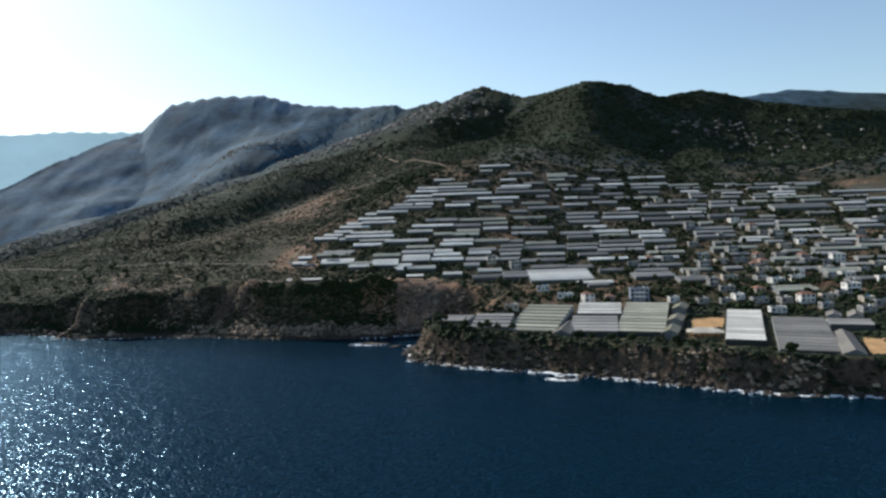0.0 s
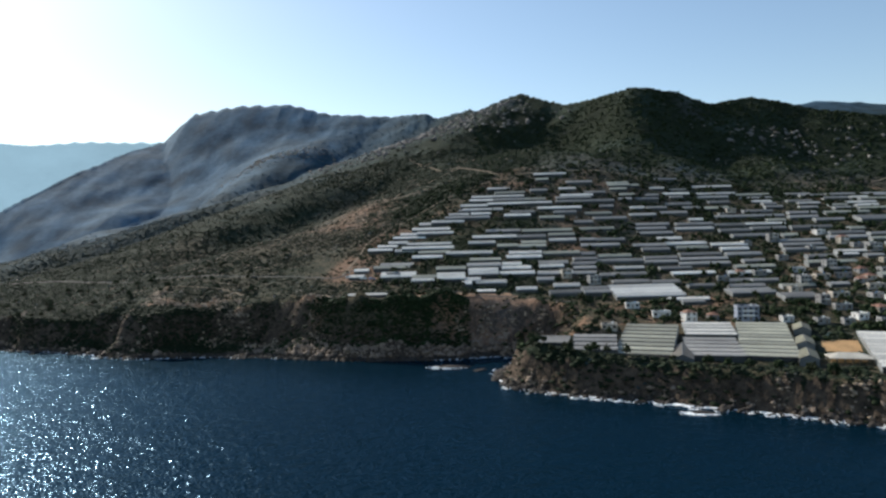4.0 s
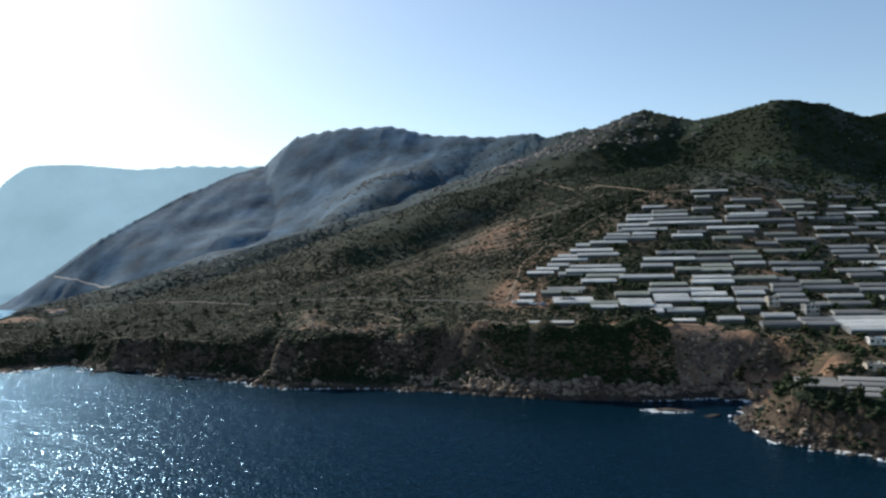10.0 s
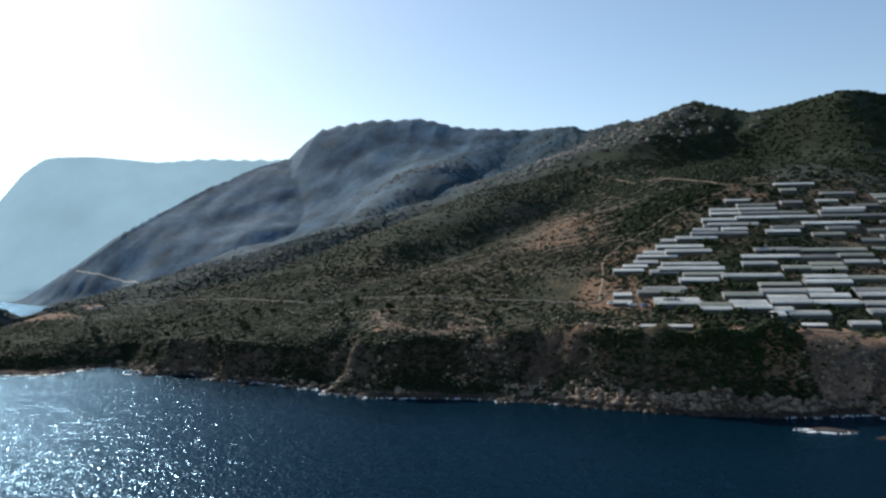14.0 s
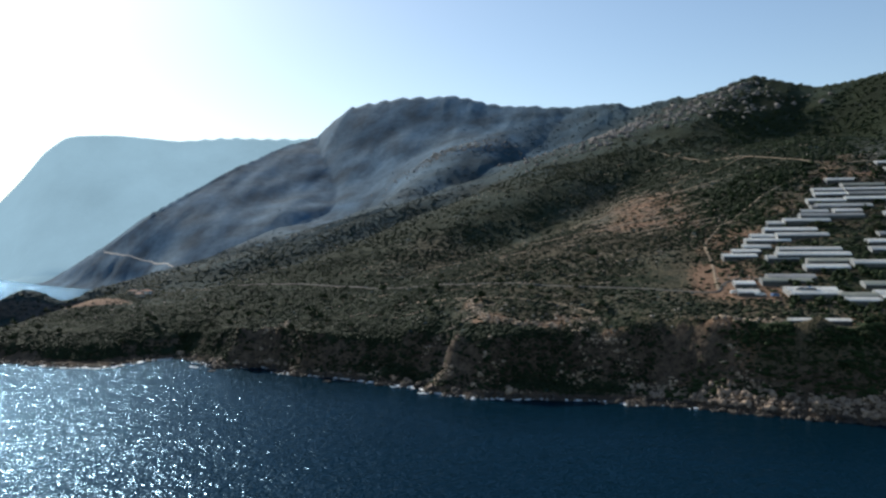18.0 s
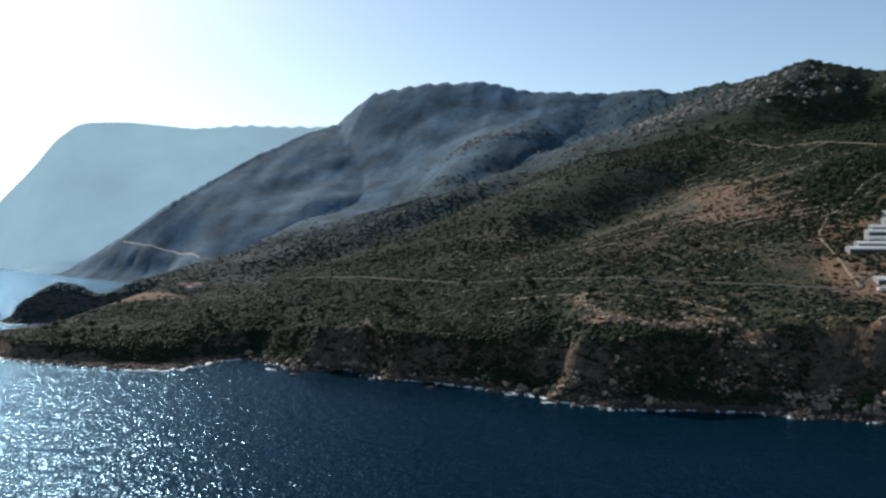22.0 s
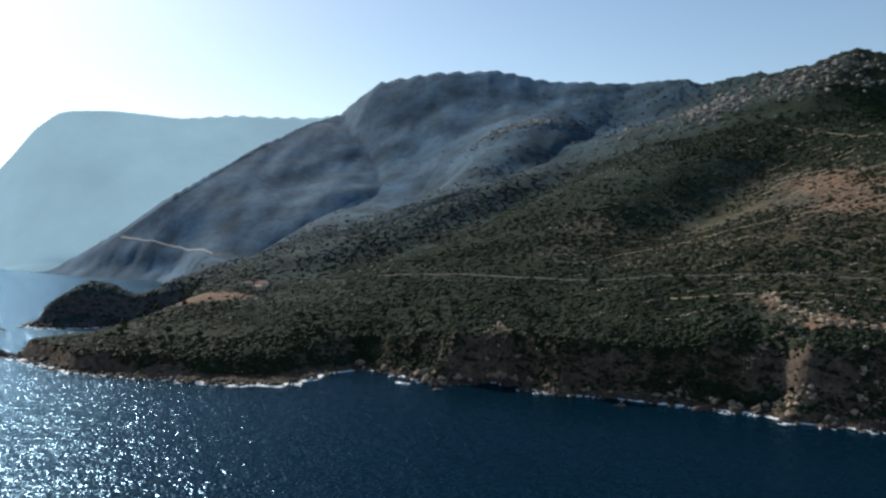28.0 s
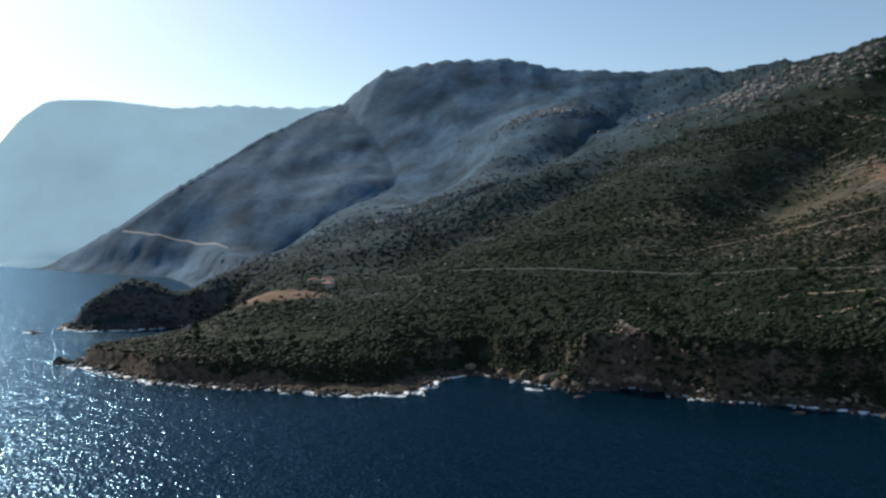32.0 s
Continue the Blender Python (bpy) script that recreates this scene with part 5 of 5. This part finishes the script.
def foam_patches():
    rng = np.random.default_rng(17)
    n = 8000
    k = rng.integers(0, len(shore), n)
    strength = 0.5 + 0.5 * fractal(shore[k, 0], shore[k, 1], 45, 3, 81) + 0.35 * (shore[k, 0] > -60) + 0.25 * (shore[k, 0] < -520) - 0.35 * ((shore[k, 0] > -160) & (shore[k, 0] < -60))
    keep = rng.uniform(0, 1, n) < np.clip(strength * 1.5 - 0.45, 0.03, 1)
    k = k[keep]
    n = len(k)
    off = -rng.uniform(0, 1, n) ** 1.8 * (2.0 + 5.0 * np.clip(strength[keep], 0, 1.2)) + 1.2
    x = shore[k, 0] + inward[k, 0] * off + way[k, 0] * rng.uniform(-5, 5, n)
    y = shore[k, 1] + inward[k, 1] * off + way[k, 1] * rng.uniform(-5, 5, n)
    for rx, ry, rr in ((-52, 474, 12), (-533, 590, 4), (-470, 602, 3), (-725, 656, 6), (-815, 766, 7), (60, 352, 8)):
        a = rng.uniform(2.2, 5.6, 60)
        x, y = np.concatenate([x, rx + np.cos(a) * rr * rng.uniform(0.5, 1.3, 60)]), np.concatenate([y, ry + np.sin(a) * rr * 0.35 * rng.uniform(0.5, 1.5, 60)])
        k = np.concatenate([k, np.full(60, np.argmin((shore[:, 0] - rx) ** 2 + (shore[:, 1] - ry) ** 2))])
    n = len(x)
    a = np.linspace(0, 2 * math.pi, 9)[:-1]
    long, short = 0.3 + 2.4 * rng.uniform(0, 1, n) ** 2.5, 0.2 + 0.9 * rng.uniform(0, 1, n) ** 2.5
    wob = rng.uniform(0.6, 1.3, (n, 8))
    u, v = np.cos(a)[None] * long[:, None] * wob, np.sin(a)[None] * short[:, None] * wob
    px, py = x[:, None] + u * way[k, 0][:, None] + v * inward[k, 0][:, None], y[:, None] + u * way[k, 1][:, None] + v * inward[k, 1][:, None]
    top = 0.10 + rng.uniform(0, 0.12, n)
    ring = np.stack([px, py, np.full(px.shape, -0.02)], -1)
    inner = np.stack([x[:, None] + (px - x[:, None]) * 0.7, y[:, None] + (py - y[:, None]) * 0.7, np.repeat(top[:, None], 8, 1)], -1)
    verts = np.concatenate([ring, inner], 1).reshape(-1, 3)
    quads = np.array([(i, (i + 1) % 8, 8 + (i + 1) % 8, 8 + i) for i in range(8)] + [(8, 9, 10, 11), (8, 11, 12, 15), (12, 13, 14, 15)])
    f = quads[None] + (16 * np.arange(n))[:, None, None]
    return tagged(mesh_object("sea_foam", verts, f.reshape(-1, 4), FOAM), "white surf breaking along the rocky shore", "foam", kind="stuff")


foam_patches()


def surf_fringe():
    """The white edge of the swell along the foot of the rocks, in broken lengths of uneven width."""
    line = densify([tuple(p[:2]) for p in shore], 0.9)
    for _ in range(6):
        line[1:-1] = (line[:-2] + 2 * line[1:-1] + line[2:]) / 4
    go = np.gradient(line, axis=0)
    go /= np.linalg.norm(go, axis=1)[:, None] + 1e-9
    inn = np.stack([go[:, 1], -go[:, 0]], 1)
    x, y = line[:, 0], line[:, 1]
    force = 0.36 + 0.9 * fractal(x, y, 38, 3, 91) + 0.45 * smoothstep(-50, -10, x) * smoothstep(470, 440, y) + 0.55 * smoothstep(-500, -540, x) - 0.25 * smoothstep(-190, -150, x) * smoothstep(-30, -60, x)
    width = np.clip(force, 0, 1.3) * (2.4 + 3.2 * fractal(x, y, 7, 3, 92)) + 0.6 * np.clip(force, 0, 1) * fractal(x, y, 2.4, 2, 93)
    width = np.where(force > 0.03, np.clip(width, 0.02, 5), 0.0)
    inside, n = 1.0, len(line)
    rows = [line + inn * inside, line - inn * (width * 0.45)[:, None], line - inn * width[:, None]]
    lifts = [0.35, 0.16, -0.03]
    verts = np.concatenate([np.column_stack([r, np.full(n, h)]) for r, h in zip(rows, lifts)])
    i = np.flatnonzero((width[:-1] > 0) & (width[1:] > 0))
    faces = np.concatenate([np.stack([i + a * n, i + 1 + a * n, i + 1 + (a + 1) * n, i + (a + 1) * n], 1) for a in (0, 1)])
    return tagged(mesh_object("surf_line", verts, faces, FOAM), "broken white line of surf at the foot of the rocks", "foam", kind="stuff")


surf_fringe()

# ---- scrub and trees ----
ROAD_LINES = [densify([tuple(v) for v in course], 25.0) for course in (
    [(-640, 800), (-565, 775), (-487, 753), (-438, 737), (-403, 724), (-344, 694), (-303, 666), (-261, 653), (-234, 641), (-196, 630), (-165, 617), (-140, 606)],
    [(-86, 544), (-62, 549), (-36, 554), (-10, 560)], [(-86, 547), (-62, 552), (-36, 557), (-10, 563)], [(-338, 758), (-306, 766), (-272, 761), (-248, 758), (-204, 772), (-150, 795)], [(-76, 1025), (-30, 914), (5, 850), (30, 838), (140, 850)])]

LEDGE = densify([(-90, 541), (-62, 547), (-36, 552), (-6, 559)], 10.0)


def keep_off(x, y):
    """Share of plants that may stand here: few on tracks, yards, under roofs and on bare rock."""
    free = 1.0 - 0.85 * grid_value(cover[:, 1], x, y)
    free *= 1 - 0.45 * smoothstep(1.4, 2.6, grid_value(steep, x, y)) * smoothstep(0, -40, x)
    for line in ROAD_LINES:
        free = np.where(nearest_on(line, x, y)[0] < 1.2, 0.0, free)
    free = free * (1 - 0.93 * smoothstep(17, 9, grid_value(coast_d, x, y)) * smoothstep(-505, -530, x) * smoothstep(725, 700, y))
    free = free * (1 - 0.9 * spot(x, y, -632, 718, 24, 15))
    free = np.where(nearest_on(LEDGE, x, y)[0] < 7.0, 0.0, free)
    for ox, oy, half, deep in FOOTPRINTS:
        free = np.where((np.abs(x - ox) < half) & (np.abs(y - oy) < deep), 0.0, free)
    return free


FOOTPRINTS = [(x, y, l / 2 + 1, 4.5 * n + 0.5) for x, y, l, n in TERRACE_A + TERRACE_B + TERRACE_C + TERRACE_D + TERRACE_E + TERRACE_F + TERRACE_G + TERRACE_H + TERRACE_I + TERRACE_GAPS]
FOOTPRINTS += [(x - (k - (n - 1) / 2) * SPAN * math.sin(radians(turn)), y + (k - (n - 1) / 2) * SPAN * math.cos(radians(turn)), l / 2 + 2, 8) for x, y, l, n, _, turn in CAPE_BLOCKS for k in range(n)]
FOOTPRINTS += [(x, y, 6, 6) for x, y in HOUSES_UPPER + HOUSES_LOWER + HOUSES_MORE] + [(-123, 599, 12, 6), (-110, 534, 15, 6)]
FOOTPRINTS += [(72, 413, 10, 20), (132, 401, 8, 14), (144, 428, 8, 14), (156, 455, 8, 14), (149, 394, 12, 9), (162, 424, 11, 13), (190, 322, 9, 14), (204, 348, 9, 14), (216, 374, 9, 10), (217, 340, 11, 26), (238, 410, 11, 12), (50, 405, 13, 5)]


def scrub(name, count, area, radius, patch, mat, seed, label):
    """Bushes strewn over an area in patches; area: x from, x to, y from, y to."""
    rng = np.random.default_rng(seed)
    x, y = rng.uniform(area[0], area[1], count), rng.uniform(area[2], area[3], count)
    ok = (grid_value(coast_d, x, y) > 4 + 11 * spot(x, y, -105, 515, 75, 60)) & ~((y > 1515) & (x < np.interp(y, SPUR_Y, SPUR_X) + 12))
    x, y = x[ok], y[ok]
    dense = 0.95 + 0.9 * fractal(x, y, patch, 3, seed) + 0.5 * fractal(x, y, patch * 4, 2, seed + 5) - 0.22 * smoothstep(-430, -330, x) * smoothstep(-90, -200, x) * smoothstep(1100, 700, y)
    ok = rng.uniform(0, 1, len(x)) < dense * keep_off(x, y)
    x, y = x[ok], y[ok]
    size = rng.uniform(0, 1, len(x))
    r = radius[0] + (radius[1] - radius[0]) * size ** 2.5
    z = heights(x, y) + r * 0.05
    flat = rng.uniform(0.28, 0.58, len(x))
    # bushes are flattened, thinned and tinted to match the haze painted on the ground
    flat = flat * (1 - 0.55 * smoothstep(0.3, 0.7, haze_share(x, y)))
    share = haze_share(x, y) + rng.normal(0, 0.10, len(x)) if mat in (OLIVE, SCRUB) else np.zeros(len(x))
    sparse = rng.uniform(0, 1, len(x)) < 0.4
    for kind, chosen in ((mat, share <= 0.22), (THIN_HAZE_BUSH, (share > 0.22) & (share <= 0.55)), (HAZE_BUSH, (share > 0.55) & (share < 0.8) & sparse)):
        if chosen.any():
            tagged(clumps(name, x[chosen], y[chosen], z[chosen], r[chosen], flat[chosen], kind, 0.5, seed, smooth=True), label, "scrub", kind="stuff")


scrub("scrub", 74000, (-800, -100, 540, 800), (0.38, 1.8), 40, SCRUB, 101, "low dark green maquis scrub on the slope above the cliffs")
scrub("scrub", 50000, (-800, 60, 780, 1100), (0.5, 2.3), 60, SCRUB, 102, "dark scrub and small pines on the hillside")
scrub("scrub", 40000, (-140, 480, 500, 860), (0.6, 2.3), 30, PINE, 103, "bushes and garden trees among the greenhouses")
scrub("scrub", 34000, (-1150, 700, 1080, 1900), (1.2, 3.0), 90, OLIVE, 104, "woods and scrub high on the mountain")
scrub("scrub", 9000, (-10, 760, 860, 1180), (1.6, 3.6), 70, PINE, 105, "pine woods under the hilltop")
scrub("scrub", 9000, (-760, -180, 530, 700), (0.5, 1.5), 30, PINE, 106, "darker green bushes between the low scrub")

scrub("scrub", 26000, (-40, 420, 300, 470), (0.7, 2.4), 22, SCRUB, 107, "dense dark bushes on the cape and its sea cliff")
scrub("scrub", 20000, (-185, -38, 500, 546), (0.8, 2.2), 40, PINE, 108, "dense dark scrub on the shaded cliff over the cove")


def cliff_scrub():
    """Bushes that hang in the western cliffs and hide most of the rock."""
    rng = np.random.default_rng(109)
    near = np.flatnonzero((shore[:, 0] > -720) & (shore[:, 0] < -185))
    k, d = rng.choice(near, 30000), rng.uniform(3, 34, 30000)
    x, y = shore[k, 0] + inward[k, 0] * d + rng.uniform(-5, 5, 30000), shore[k, 1] + inward[k, 1] * d + rng.uniform(-5, 5, 30000)
    dense = 0.62 + 0.9 * fractal(x, y, 34, 3, 110) - 1.2 * spot(x, y, -424, 622, 8, 24) - 0.8 * spot(x, y, -300, 553, 14, 12) - 0.9 * grid_value(cover[:, 1], x, y)
    ok = (grid_value(coast_d, x, y) > 3.5) & (heights(x, y) > 3.0) & (rng.uniform(0, 1, 30000) < dense) & (keep_off(x, y) > 0.15)
    x, y = x[ok], y[ok]
    r = 0.45 + 1.2 * rng.uniform(0, 1, len(x)) ** 2
    return tagged(clumps("cliff_scrub", x, y, heights(x, y) + 0.1 * r, r, rng.uniform(0.5, 0.9, len(x)), SCRUB, 0.5, 111, smooth=True), "dark scrub hanging in the western sea cliffs", "scrub", kind="stuff")


cliff_scrub()


def pale_stones():
    """Limestone outcrops between the bushes, in streaks along the slope."""
    rng = np.random.default_rng(131)
    n = 15000
    x, y = rng.uniform(-640, 420, n), rng.uniform(560, 1000, n)
    streak = fractal(x, y * 3.0, 60, 4, 133)
    zone = 0.25 + 0.8 * smoothstep(-440, -300, x) * smoothstep(60, -120, x) + 0.4 * smoothstep(0, 60, x) + 0.9 * spot(x, y, -285, 610, 70, 30)
    ok = (grid_value(coast_d, x, y) > 6) & (rng.uniform(0, 1, n) < zone * smoothstep(0.12, 0.5, streak)) & (keep_off(x, y) > 0.1)
    x, y = x[ok], y[ok]
    r = 0.3 + 1.1 * rng.uniform(0, 1, len(x)) ** 2.5
    return tagged(clumps("pale_stones", x, y, heights(x, y) + 0.2 * r, r, rng.uniform(0.3, 0.6, len(x)), STONE, 0.4, 134), "pale limestone outcrops scattered through the scrub", "stones", kind="stuff")


pale_stones()


def gardens():
    """The crowns of small trees that crowd between the houses and the greenhouses."""
    rng = np.random.default_rng(161)
    x, y = rng.uniform(-110, 470, 9000), rng.uniform(430, 860, 9000)
    ok = (rng.uniform(0, 1, 9000) < 0.5 + 0.9 * fractal(x, y, 45, 3, 162) + 0.25 * smoothstep(180, 260, x) * smoothstep(640, 560, y)) & (grid_value(coast_d, x, y) > 9) & (grid_value(cover[:, 1], x, y) < 0.62)
    for ox, oy, half, deep in FOOTPRINTS:
        ok &= (np.abs(x - ox) > half + 0.5) | (np.abs(y - oy) > deep + 0.3)
    x, y = x[ok], y[ok]
    r = rng.uniform(1.0, 2.5, len(x))
    lobes = 5
    lx, ly = np.repeat(x, lobes) + rng.normal(0, 0.6, len(x) * lobes) * np.repeat(r, lobes), np.repeat(y, lobes) + rng.normal(0, 0.6, len(x) * lobes) * np.repeat(r, lobes)
    lr = np.repeat(r, lobes) * rng.uniform(0.35, 0.75, len(lx))
    lz = heights(lx, ly) + np.repeat(r, lobes) * rng.uniform(0.3, 1.3, len(lx))
    return tagged(clumps("garden_trees", lx, ly, lz, lr, rng.uniform(0.7, 1.1, len(lx)), PINE, 0.5, 163), "dark green garden trees crowded between greenhouses and houses", "trees", kind="stuff")


gardens()


SCARS = [[(-288, 618), (-286, 596), (-278, 580), (-271, 573), (-254, 572), (-236, 573)], [(-235, 587), (-230, 579), (-223, 562), (-206, 559)], [(-216, 582), (-214, 575)], [(-296, 552), (-299, 550), (-306, 556)],
         [(-278, 547), (-281, 541)], [(-271, 548), (-270, 544)], [(-239, 552), (-216, 553)], [(-206, 558), (-202, 552), (-199, 544), (-178, 544)], [(-156, 550), (-138, 549), (-119, 559)], [(-149, 543), (-151, 537), (-148, 531), (-138, 525)],
         [(-422, 640), (-425, 616), (-427, 610)], [(129, 334), (127, 331)], [(95, 356), (99, 350)], [(118, 340), (123, 338)], [(157, 317), (170, 312)], [(-343, 576), (-339, 572)],
         [(-34, 514), (-30, 528), (-22, 545)], [(-18, 506), (-12, 524), (-4, 540)], [(-4, 496), (4, 512), (12, 530)], [(-46, 522), (-42, 536)], [(8, 486), (18, 502)]]


def scar_stones():
    """Weathered rock ribs that stand bare in the scars above the cliffs."""
    rng = np.random.default_rng(151)
    pts = np.concatenate([densify(s, 0.2) for s in SCARS])
    x, y = pts[:, 0] + rng.normal(0, 2.6, len(pts)), pts[:, 1] + rng.normal(0, 2.0, len(pts))
    bluff_x, bluff_y = rng.normal(-12, 22, 420), rng.normal(516, 15, 420)
    ribs = (fractal(bluff_x, bluff_y * 0.35, 9, 2, 153) > 0.05) & (grid_value(coast_d, bluff_x, bluff_y) > 4)
    x, y = np.concatenate([x, bluff_x[ribs]]), np.concatenate([y, bluff_y[ribs]])
    r = 0.25 + 1.3 * rng.uniform(0, 1, len(x)) ** 3
    return tagged(clumps("scar_stones", x, y, heights(x, y) + 0.1 * r, r, rng.uniform(0.4, 1.0, len(x)), SCAR, 0.45, 152), "bare weathered limestone ribs in scars above the sea cliffs", "stones", kind="stuff")


scar_stones()


def dry_terraces(count, middle, spread, first, rows, apart, bare, gaps, seed, label):
    """Tumbled stone walls and ledges in broken rows along the contour."""
    rng = np.random.default_rng(seed)
    row = rng.integers(0, rows, count)
    x = rng.normal(middle, spread, count)
    y = first + row * apart + 7 * fractal(x, row * 31.0, 38, 3, seed + 1) + rng.normal(0, 0.7, count) + 0.25 * (x - middle)
    ok = (fractal(x, row * 57.0, 17, 3, seed + 2) > gaps) & (bare_earth(x, y) >= bare) & (keep_off(x, y) > 0.1) & (grid_value(coast_d, x, y) > 8)
    x, y = x[ok], y[ok]
    r = 0.25 + 0.75 * rng.uniform(0, 1, len(x)) ** 2.5
    return tagged(clumps("dry_terraces", x, y, heights(x, y) + 0.15 * r, r, rng.uniform(0.45, 0.9, len(x)), SCAR, 0.45, seed + 3), label, "stones", kind="stuff")


dry_terraces(26000, -148, 42, 715, 26, 9.0, 0.26, 0.02, 171, "tumbled brown stone terraces on the dry slope")
dry_terraces(15000, -265, 62, 590, 20, 12.0, 0.0, 0.30, 181, "broken pale stone ledges through the scrub")
dry_terraces(9000, -90, 60, 905, 12, 14.0, 0.0, 0.30, 191, "broken stone ledges on the slope over the greenhouses")


def crags(name, count, centre, spread, radius, seed, label):
    """Bare limestone heads standing out of the wooded mountainside."""
    rng = np.random.default_rng(seed)
    x, y = rng.normal(centre[0], spread[0], count), rng.normal(centre[1], spread[1], count)
    ok = (grid_value(steep, x, y) > 0.28) & (y < np.interp(x, [-200, -40, 45, 85, 150, 250, 700], [1520, 1440, 1295, 1262, 1200, 1112, 1080]))
    x, y = x[ok], y[ok]
    r = radius[0] + (radius[1] - radius[0]) * rng.uniform(0, 1, len(x)) ** 2
    return tagged(clumps(name, x, y, heights(x, y) - 0.05 * r, r, rng.uniform(0.45, 0.9, len(x)), CRAG, 0.5, seed), label, "crags", kind="stuff")


crags("crags", 560, (0, 1255), (75, 44), (1.2, 5.5), 141, "pale grey limestone crags under the mountain crest")
crags("crags", 460, (-140, 1260), (48, 60), (1.2, 5.5), 142, "weathered brown-grey limestone crags on the mountainside")
crags("crags", 420, (-390, 1420), (55, 18), (1.0, 3.2), 143, "pale stones and old walls on a mountain shoulder")
crags("crags", 200, (450, 1060), (70, 40), (1.2, 4.5), 144, "pale rock faces below the rounded hilltop")


def tree(x, y, high, seed, mat, words):
    """A small tree: a tapered trunk with limbs and a crown of many uneven clumps."""
    r = random.Random(seed)
    g = tagged(empty("tree", x, y, ground_at(x, y) - 0.2, r.uniform(0, 360)), words, "tree", "trees of the shore")
    trunk, crown = tree_meshes[seed % len(tree_meshes)]
    size = Matrix.Diagonal((high / 6, high / 6, high / 6, 1))
    shared("trunk", trunk, g, size)
    shared("crown", crown[mat], g, size)
    return g


def make_tree(seed):
    r = random.Random(seed)
    bm = bmesh.new()

    def limb(a, b, r0, r1):
        a, b = Vector(a), Vector(b)
        q = (b - a).to_track_quat("Z", "Y").to_matrix()
        rings = [[bm.verts.new(c + q @ Vector((math.cos(t) * rad, math.sin(t) * rad, 0))) for t in [k * math.pi / 3 for k in range(6)]] for c, rad in ((a, r0), (b, r1))]
        for k in range(6):
            bm.faces.new((rings[0][k], rings[0][(k + 1) % 6], rings[1][(k + 1) % 6], rings[1][k]))

    limb((0, 0, -0.3), (0.1, 0, 2.2), 0.22, 0.15)
    tips = []
    for k in range(6):
        a = k * 1.05 + r.uniform(-0.3, 0.3)
        tip = (math.cos(a) * r.uniform(0.9, 1.7), math.sin(a) * r.uniform(0.9, 1.7), r.uniform(3.2, 4.8))
        limb((0.1, 0, r.uniform(1.6, 2.2)), tip, 0.09, 0.03)
        tips.append(tip)
    me = bpy.data.meshes.new("trunk")
    bm.to_mesh(me)
    bm.free()
    me.materials.append(BARK)
    g = np.random.default_rng(seed)
    pts = []
    for tip in tips + [(0, 0, 5.0)]:
        for _ in range(9):
            pts.append(np.array(tip) + g.normal(0, 0.55, 3) * (1, 1, 0.7))
    pts = np.array(pts)
    rad = g.uniform(0.3, 0.75, len(pts))
    v = ICO_V[None] * (1 + g.uniform(-0.45, 0.45, (len(pts), 12, 1))) * rad[:, None, None] + pts[:, None, :]
    f = ICO_F[None] + (12 * np.arange(len(pts)))[:, None, None]
    return me, [mesh_data("crown", v.reshape(-1, 3), f.reshape(-1, 3), m) for m in (PINE, OLIVE)]


tree_meshes = [make_tree(40 + k) for k in range(6)]
rng = np.random.default_rng(55)
placed = 0
for _ in range(4000):
    if placed >= 300:
        break
    zone = (0, 1, 1, 2)[placed % 4]
    if zone == 0:       # along the edge of the cape's cliff
        i = int(rng.integers(0, len(shore)))
        if shore[i, 0] < -30:
            continue
        d = rng.uniform(11, 26)
        x, y = shore[i, 0] + inward[i, 0] * d, shore[i, 1] + inward[i, 1] * d
    elif zone == 1:     # among the greenhouses and houses
        x, y = rng.uniform(-110, 400), rng.uniform(440, 840)
    else:               # above the western cliffs
        x, y = rng.uniform(-660, -200), rng.uniform(590, 700)
    if float(grid_value(coast_d, np.array([x]), np.array([y]))[0]) < 8 or any(abs(x - a) < b and abs(y - c) < d for a, c, b, d in FOOTPRINTS):
        continue
    tree(x, y, rng.uniform(4.0, 7.0), int(rng.integers(0, 999)), int(rng.uniform() < 0.3), ["dark bushy tree at the edge of the sea cliff", "dark green tree among the greenhouses", "dark pine above the sea cliff"][zone])
    placed += 1
